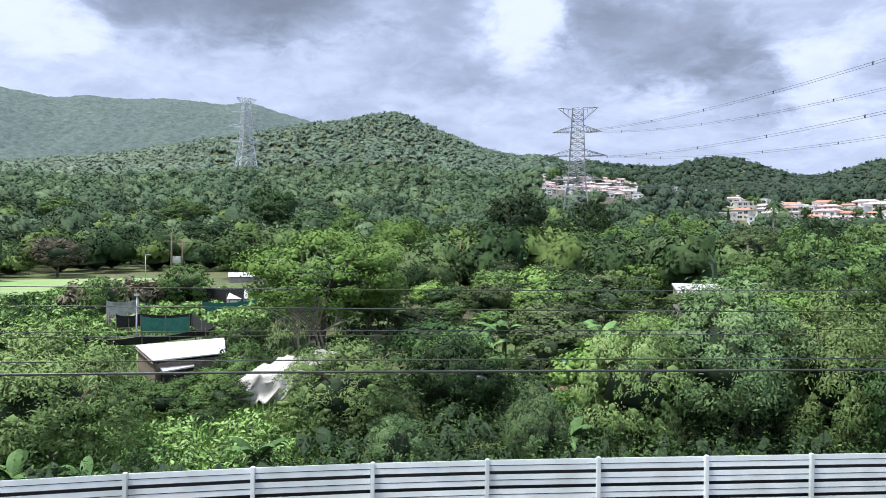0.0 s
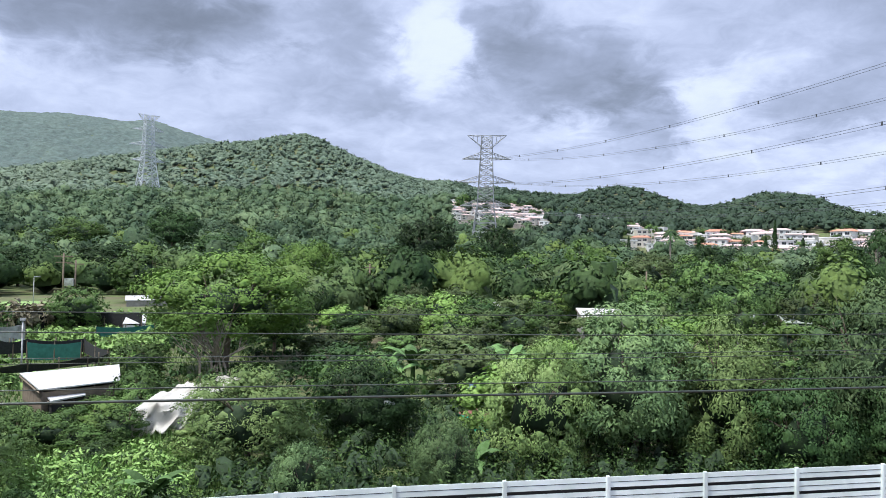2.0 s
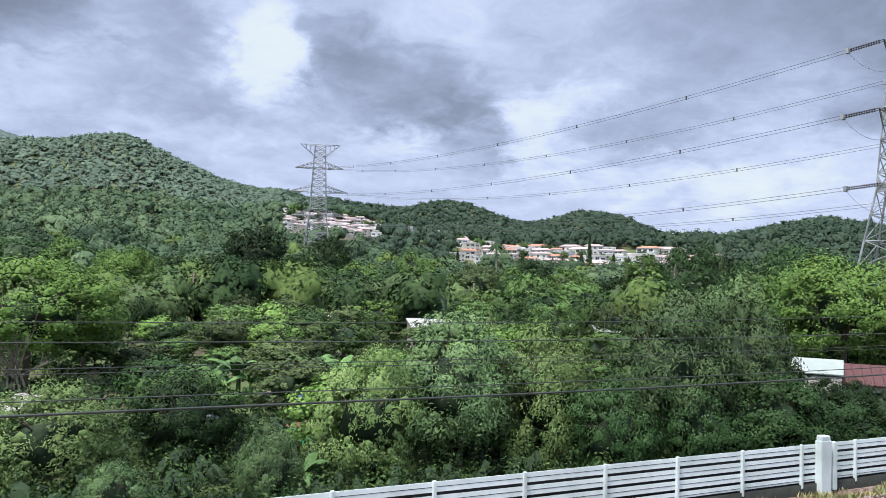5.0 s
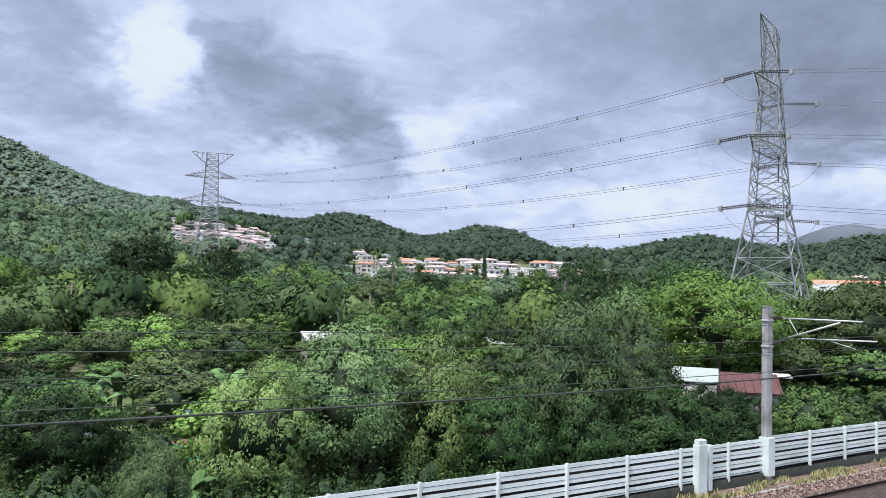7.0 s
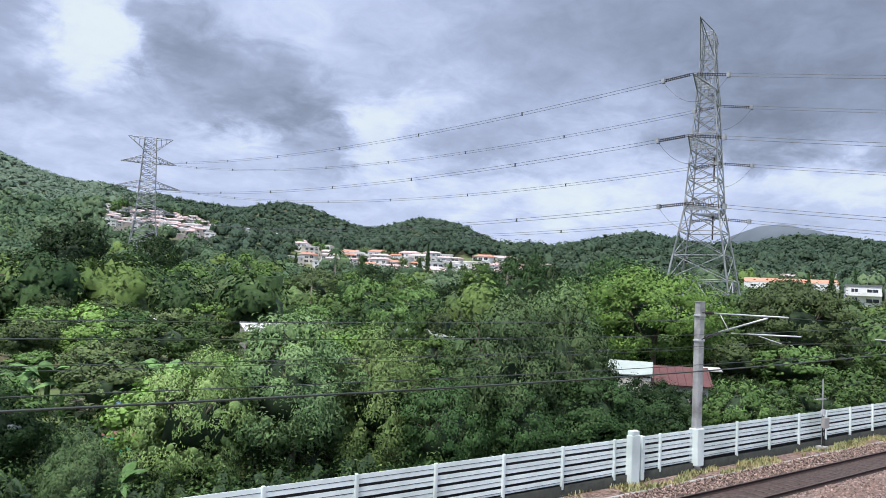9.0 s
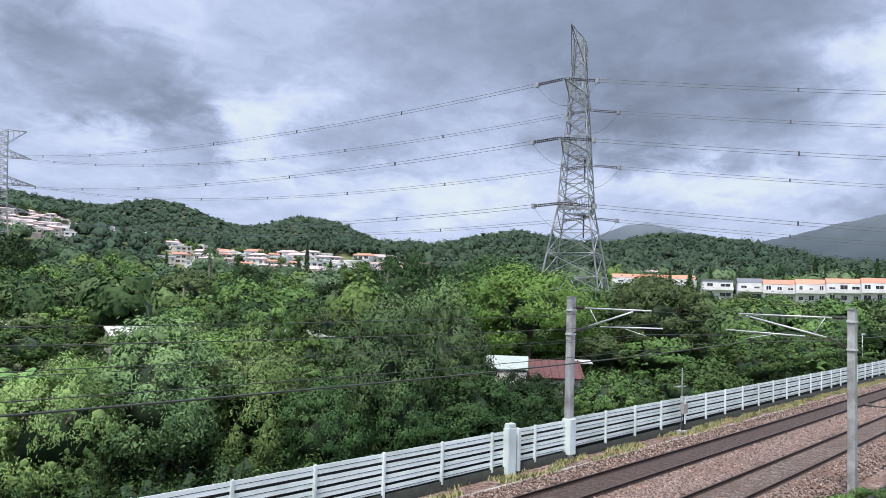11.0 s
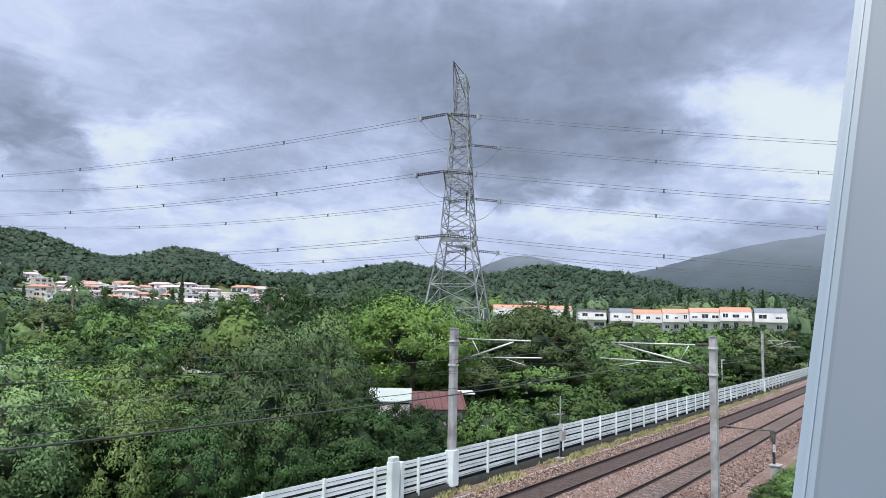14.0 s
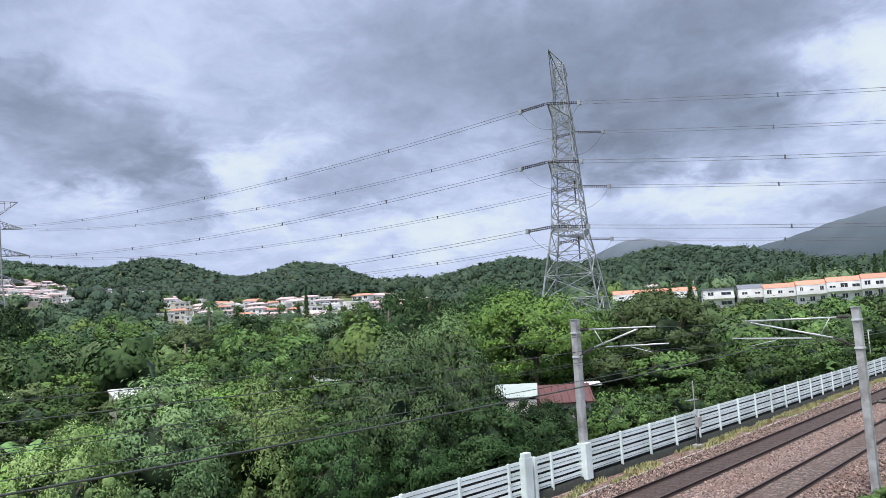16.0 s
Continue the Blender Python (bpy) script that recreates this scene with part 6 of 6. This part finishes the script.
CONIFER = []
for k in range(2):
    rng = np.random.default_rng(80 + k)
    n = 900
    u = rng.random(n) ** 0.8
    a = rng.uniform(0, 6.28, n)
    r = (1 - u) ** 0.8 * rng.uniform(0.3, 1.0, n)
    p = np.stack([r * np.cos(a), r * np.sin(a), u], -1)
    nn = np.stack([np.cos(a), np.sin(a), 0.3 + 0 * a], -1)
    v, f = leaves(p * (1, 1, 5), nn, 0.34, 0.16, rng, 0.4)
    me = raw_mesh("conifer_crown", v / (1, 1, 5), f)
    me.materials.append(leaf_dark)
    CONIFER.append(me)


def conifer(x, y, top, r, k):
    z = gz(x, y)
    ob = tagged(new("conifer", None), "slender dark conifer behind the houses", "conifer", "conifers")
    ob.location = (x, y, z)
    bm = bmesh.new()
    tube(bm, (0, 0, -0.3), (0, 0, (top - z) * 0.8), 0.22, 0.06, 6)
    part("trunk", bm, bark, ob)
    c = new("crown", CONIFER[k % 2])
    c.parent, c.scale, c.location = ob, (r, r, (top - z) * 0.95), (0, 0, (top - z) * 0.06)


conifer(196.7, 264.9, 27.4, 2.2, 0)
conifer(249.6, 52.0, 22.5, 2.6, 1)
con = random.Random(4)
for k, (x, y) in enumerate(((255, 92), (256, 85), (258, 79), (259.4, 75), (260.2, 72), (261, 69), (262, 65.3), (262.5, 63), (263.7, 58), (265.5, 49), (266, 45), (252, 100), (250, 106), (247, 112), (244, 118))):
    conifer(x, y, 21.0 + con.uniform(-1.8, 2.2) - (2.5 if k > 10 else 0), con.uniform(1.5, 2.5), k)
for k, (a, d) in enumerate(((13.8, 426), (14.4, 424), (26.5, 342), (31.5, 336), (36, 335), (38.4, 340), (64.5, 290), (65.2, 292), (59.6, 300))):
    x, y = polar(a, d)
    conifer(x, y, gz(x, y) + con.uniform(8, 11), con.uniform(1.6, 2.6), k)


def pole(name, x, y, top, r, mat, label, category, extras=()):
    z = gz(x, y)
    ob = tagged(new(name, None), label, category)
    ob.location = (x, y, z)
    bm = bmesh.new()
    tube(bm, (0, 0, -0.4), (0, 0, top - z), r, r * 0.75, 8)
    part("shaft", bm, mat, ob, smooth=True)
    for pname, lo, hi, m in extras:
        part(pname, bevelled(lo, hi, 0.02), m, ob)
    return ob


pole("utility_pole", -32.0, 120.9, 7.4, 0.16, timber, "timber utility pole with crossarms and transformer", "utility pole",
     (("crossarm", (-1.3, -0.08, 7.2), (1.3, 0.08, 7.4), timber), ("crossarm", (-1.1, -0.08, 6.3), (1.1, 0.08, 6.45), timber), ("transformer", (0.3, -0.5, 2.9), (1.5, 0.4, 4.0), pole_mat)))
pole("utility_pole", -30.4, 121.3, 6.4, 0.16, timber, "timber utility pole beside the transformer", "utility pole", (("crossarm", (-1.2, -0.08, 6.1), (1.2, 0.08, 6.25), timber),))
pole("street_lamp", -33.7, 113.2, 3.9, 0.07, pole_mat, "grey street lamp at the field's edge", "street lamp", (("lamp_head", (0.0, -0.12, 4.35), (0.8, 0.12, 4.5), pole_mat),))
pole("utility_pole", 42.0, 79.7, 6.6, 0.12, timber, "bare timber utility pole among orchard trees", "utility pole")
pole("utility_pole", 11.7, 99.4, 6.8, 0.13, timber, "timber utility pole among valley trees", "utility pole", (("crossarm", (-0.8, -0.06, 6.6), (0.8, 0.06, 6.75), timber),))
pole("street_lamp", 4.0, 28.3, 1.55, 0.06, fence_dark, "dark lamp post among the shrubs", "street lamp", (("lamp_head", (-0.05, -0.3, 2.1), (0.35, 0.1, 2.22), arm_mat),))
pole("steel_post", -14.8, 47.9, 3.1, 0.06, pole_mat, "pale slender post inside the vegetable pen", "post", (("lamp_head", (-0.15, -0.1, 3.65), (0.15, 0.1, 3.8), pole_mat),))
pole("street_lamp", 88.6, 20.9, 4.1, 0.07, pole_mat, "grey street lamp beside the fence", "street lamp", (("lamp_head", (0.0, -0.12, 4.6), (1.1, 0.12, 4.75), pole_mat),))

# gateway of bare timber in the meadow
arch = tagged(new("timber_frame", None), "small bare timber frame in the meadow", "frame")
arch.location = (-19.0, 57.0, gz(-19, 57))
for x in (-0.6, 0.6):
    bm = bmesh.new()
    tube(bm, (x, 0, -0.2), (x, 0, 1.7), 0.06, 0.05, 6)
    part("post", bm, bark_pale, arch)
bm = bmesh.new()
tube(bm, (-0.65, 0, 1.2), (0.65, 0, 1.25), 0.05, 0.05, 6)
part("rail", bm, bark_pale, arch)

# ---- lineside equipment ----
post = tagged(new("lineside_post", None), "slim lineside post with antenna and grey box", "equipment post")
post.location = (38.1, 17.62, -0.2)
part("base", bevelled((-0.25, -0.22, 0), (0.25, 0.22, 0.2), 0.02), concrete, post)
for name, a, b, r, m in (("pipe", (0, 0, 0.2), (0, 0, 3.5), 0.035, pole_mat), ("conduit", (0.12, -0.05, 0.2), (0.1, -0.05, 1.1), 0.03, fence_dark), ("conduit", (-0.1, -0.05, 0.2), (-0.06, -0.05, 1.1), 0.025, fence_dark), ("antenna_arm", (-0.75, 0, 2.55), (0.45, 0, 2.5), 0.02, pole_mat)):
    bm = bmesh.new()
    tube(bm, a, b, r, r, 7)
    part(name, bm, m, post)
for k in range(5):
    bm = bmesh.new()
    tube(bm, (-0.7 + 0.22 * k, -0.2, 2.54), (-0.7 + 0.22 * k, 0.2, 2.54), 0.01, 0.01, 5)
    part("antenna_rod", bm, pole_mat, post)
part("junction_box", bevelled((-0.16, -0.2, 1.1), (0.34, 0.0, 1.62), 0.02), concrete, post)
part("top_box", bevelled((-0.1, -0.1, 1.75), (0.18, 0.06, 2.0), 0.015), arm_mat, post)

stand_mat = material("dark_weathered_steel", (0.06, 0.055, 0.05), (0.14, 0.13, 0.12), 5, 0.7, metal=0.2)
cab = tagged(new("lineside_cabinet", None), "grey lineside cabinet with a pipe stand and arm", "cabinet")
cab.location = (39.3, 6.86, -0.2)
part("body", bevelled((-0.32, -0.22, 0.1), (0.32, 0.22, 0.85), 0.02), concrete, cab)
part("lid", bevelled((-0.36, -0.26, 0.85), (0.36, 0.26, 0.92), 0.02), pole_mat, cab)
for x in (-0.22, 0.22):
    part("leg", bevelled((x - 0.05, -0.1, 0), (x + 0.05, 0.1, 0.1), 0.005), fence_dark, cab)
for name, a, b, r in (("pipe", (0.05, 0.1, 0.9), (0.05, 0.1, 2.55), 0.045), ("arm", (-0.1, 0.15, 2.5), (-0.5, 2.1, 2.55), 0.03), ("sensor", (-0.45, 1.9, 2.55), (-0.55, 2.25, 2.6), 0.07), ("conduit", (0.16, 0.06, 0.9), (0.16, 0.06, 2.2), 0.03)):
    bm = bmesh.new()
    tube(bm, a, b, r, r, 8)
    part(name, bm, stand_mat, cab, smooth=True)
part("mast_box", bevelled((-0.06, 0.0, 1.95), (0.2, 0.2, 2.5), 0.015), stand_mat, cab)
part("small_box", bevelled((-0.12, -0.02, 1.5), (0.02, 0.1, 1.85), 0.01), arm_mat, cab)

bm = bevelled((27.5, 6.35, -0.8), (34.0, 6.55, 0.5), 0.02)
tagged(part("wall_lineside", bm, plinth_mat), "low mossy concrete wall beside the ballast", "wall", kind="structure")
for x, y, top, r in ((32.6, 6.0, 1.0, 0.8), (29.0, 6.3, 0.7, 0.7), (26.6, 7.3, 0.45, 0.6), (27.6, 7.15, 0.6, 0.55), (29.4, 7.0, 0.35, 0.4), (33.4, 5.4, 1.25, 1.0), (35.2, 5.2, 1.3, 1.1), (36.8, 5.6, 1.1, 0.9), (31.9, 5.0, 0.9, 0.8), (24.6, 7.2, 0.4, 0.5)):
    tree("shrub", x, y, top, r, "small bright green bush beside the lineside wall", "shrub", skirt=0.0)

# bare dead branches at the foot of the big tree
S = []
br = random.Random(9)
for k in range(6):
    foot = np.array((-4.6 + 0.35 * k, 46.6, gz(-4, 46.6)))
    mid = foot + np.array((br.uniform(-0.8, 0.8), 0, br.uniform(1.2, 1.8)))
    S.append((foot, mid, 0.12))
    for _ in range(5):
        e = mid + np.array((br.uniform(-1.5, 1.5), br.uniform(-0.6, 0.4), br.uniform(0.6, 1.9)))
        S.append((mid, e, 0.06))
        for _ in range(3):
            S.append((e - (e - mid) * 0.3, e + np.array((br.uniform(-0.6, 0.6), 0, br.uniform(0.1, 0.7))), 0.03))
tagged(new("bare_shrub", strut_mesh("bare_shrub", S, bark_pale)), "leafless pale branches before the big tree", "shrub")

# bushes before the sheds and tarpaulin, and trees among the village houses
for k, x, y, top, r in (("shrub", -8.5, 30.4, 1.0, 1.3), ("bright", -6.8, 32.4, 1.1, 1.3), ("shrub", -5.8, 35.4, 1.4, 1.3), ("shrub", -10.2, 31.4, 0.9, 1.1), ("dark", -1.9, 30.6, 1.2, 1.2), ("shrub", -6.2, 30.6, 0.2, 0.7), ("dark", -6.8, 22.0, 0.7, 0.5)):
    tree(k, x, y, top, r, "low leafy bush beside the farm shed", "shrub", skirt=0.0)
for k in range(100):
    a, d = con.uniform(25, 46), con.uniform(326, 425)
    if k > 52:
        a, d = con.uniform(13.2, 25.5), con.uniform(425, 500)
    x, y = polar(a, d)
    tree(con.choice(("dark_orchard", "broadleaf", "broadleaf", "olive")), x, y, gz(x, y) + con.uniform(3.5, 7.5), con.uniform(2.0, 3.8), "garden tree among the hillside houses", group="village garden trees")
for x, y, top, r in ((-8.4, 33.0, 0.75, 1.0), (-9.7, 32.6, 0.8, 1.0), (-7.2, 34.3, 0.9, 1.1), (-10.9, 33.8, 0.9, 1.0), (-6.4, 37.6, 1.5, 1.3)):
    tree("shrub", x, y, top, r, "low green bush under the shed's eave", "shrub", skirt=0.0)
# dark retaining wall below the townhouses
bm = bmesh.new()
p0, p1 = polar(68.6, 230), polar(76.0, 224)
quad_panel(bm, (*p0, 7.6), (*p1, 7.6), (*p1, 1.0), (*p0, 1.0), 0.6, 0, 6)
tagged(part("wall_retaining", bm, plinth_mat), "dark retaining wall below the townhouses", "wall", kind="structure")

# shrubs round the low shed
for x, y, top, r in ((-6.1, 31.3, 1.0, 1.1), (-6.0, 33.8, 1.5, 1.0), (-7.4, 30.4, 0.6, 1.0), (-9.9, 30.4, 0.95, 1.1), (-5.9, 35.2, 2.1, 1.3), (-6.6, 29.2, 0.2, 1.0)):
    tree("shrub", x, y, top, r, "bushy green shrub beside the white-roofed shed", "shrub", skirt=0.0)
for x, y, top, r in ((32.4, 27.0, 2.6, 1.6), (33.9, 26.2, 2.45, 1.5), (35.4, 25.6, 2.3, 1.5), (36.9, 24.8, 1.95, 1.4), (38.4, 24.0, 1.7, 1.3), (40.0, 23.6, 1.6, 1.3)):
    tree("dark", x, y, top, r, "dark leafy bush before the red-roofed hut", "shrub", skirt=0.0)
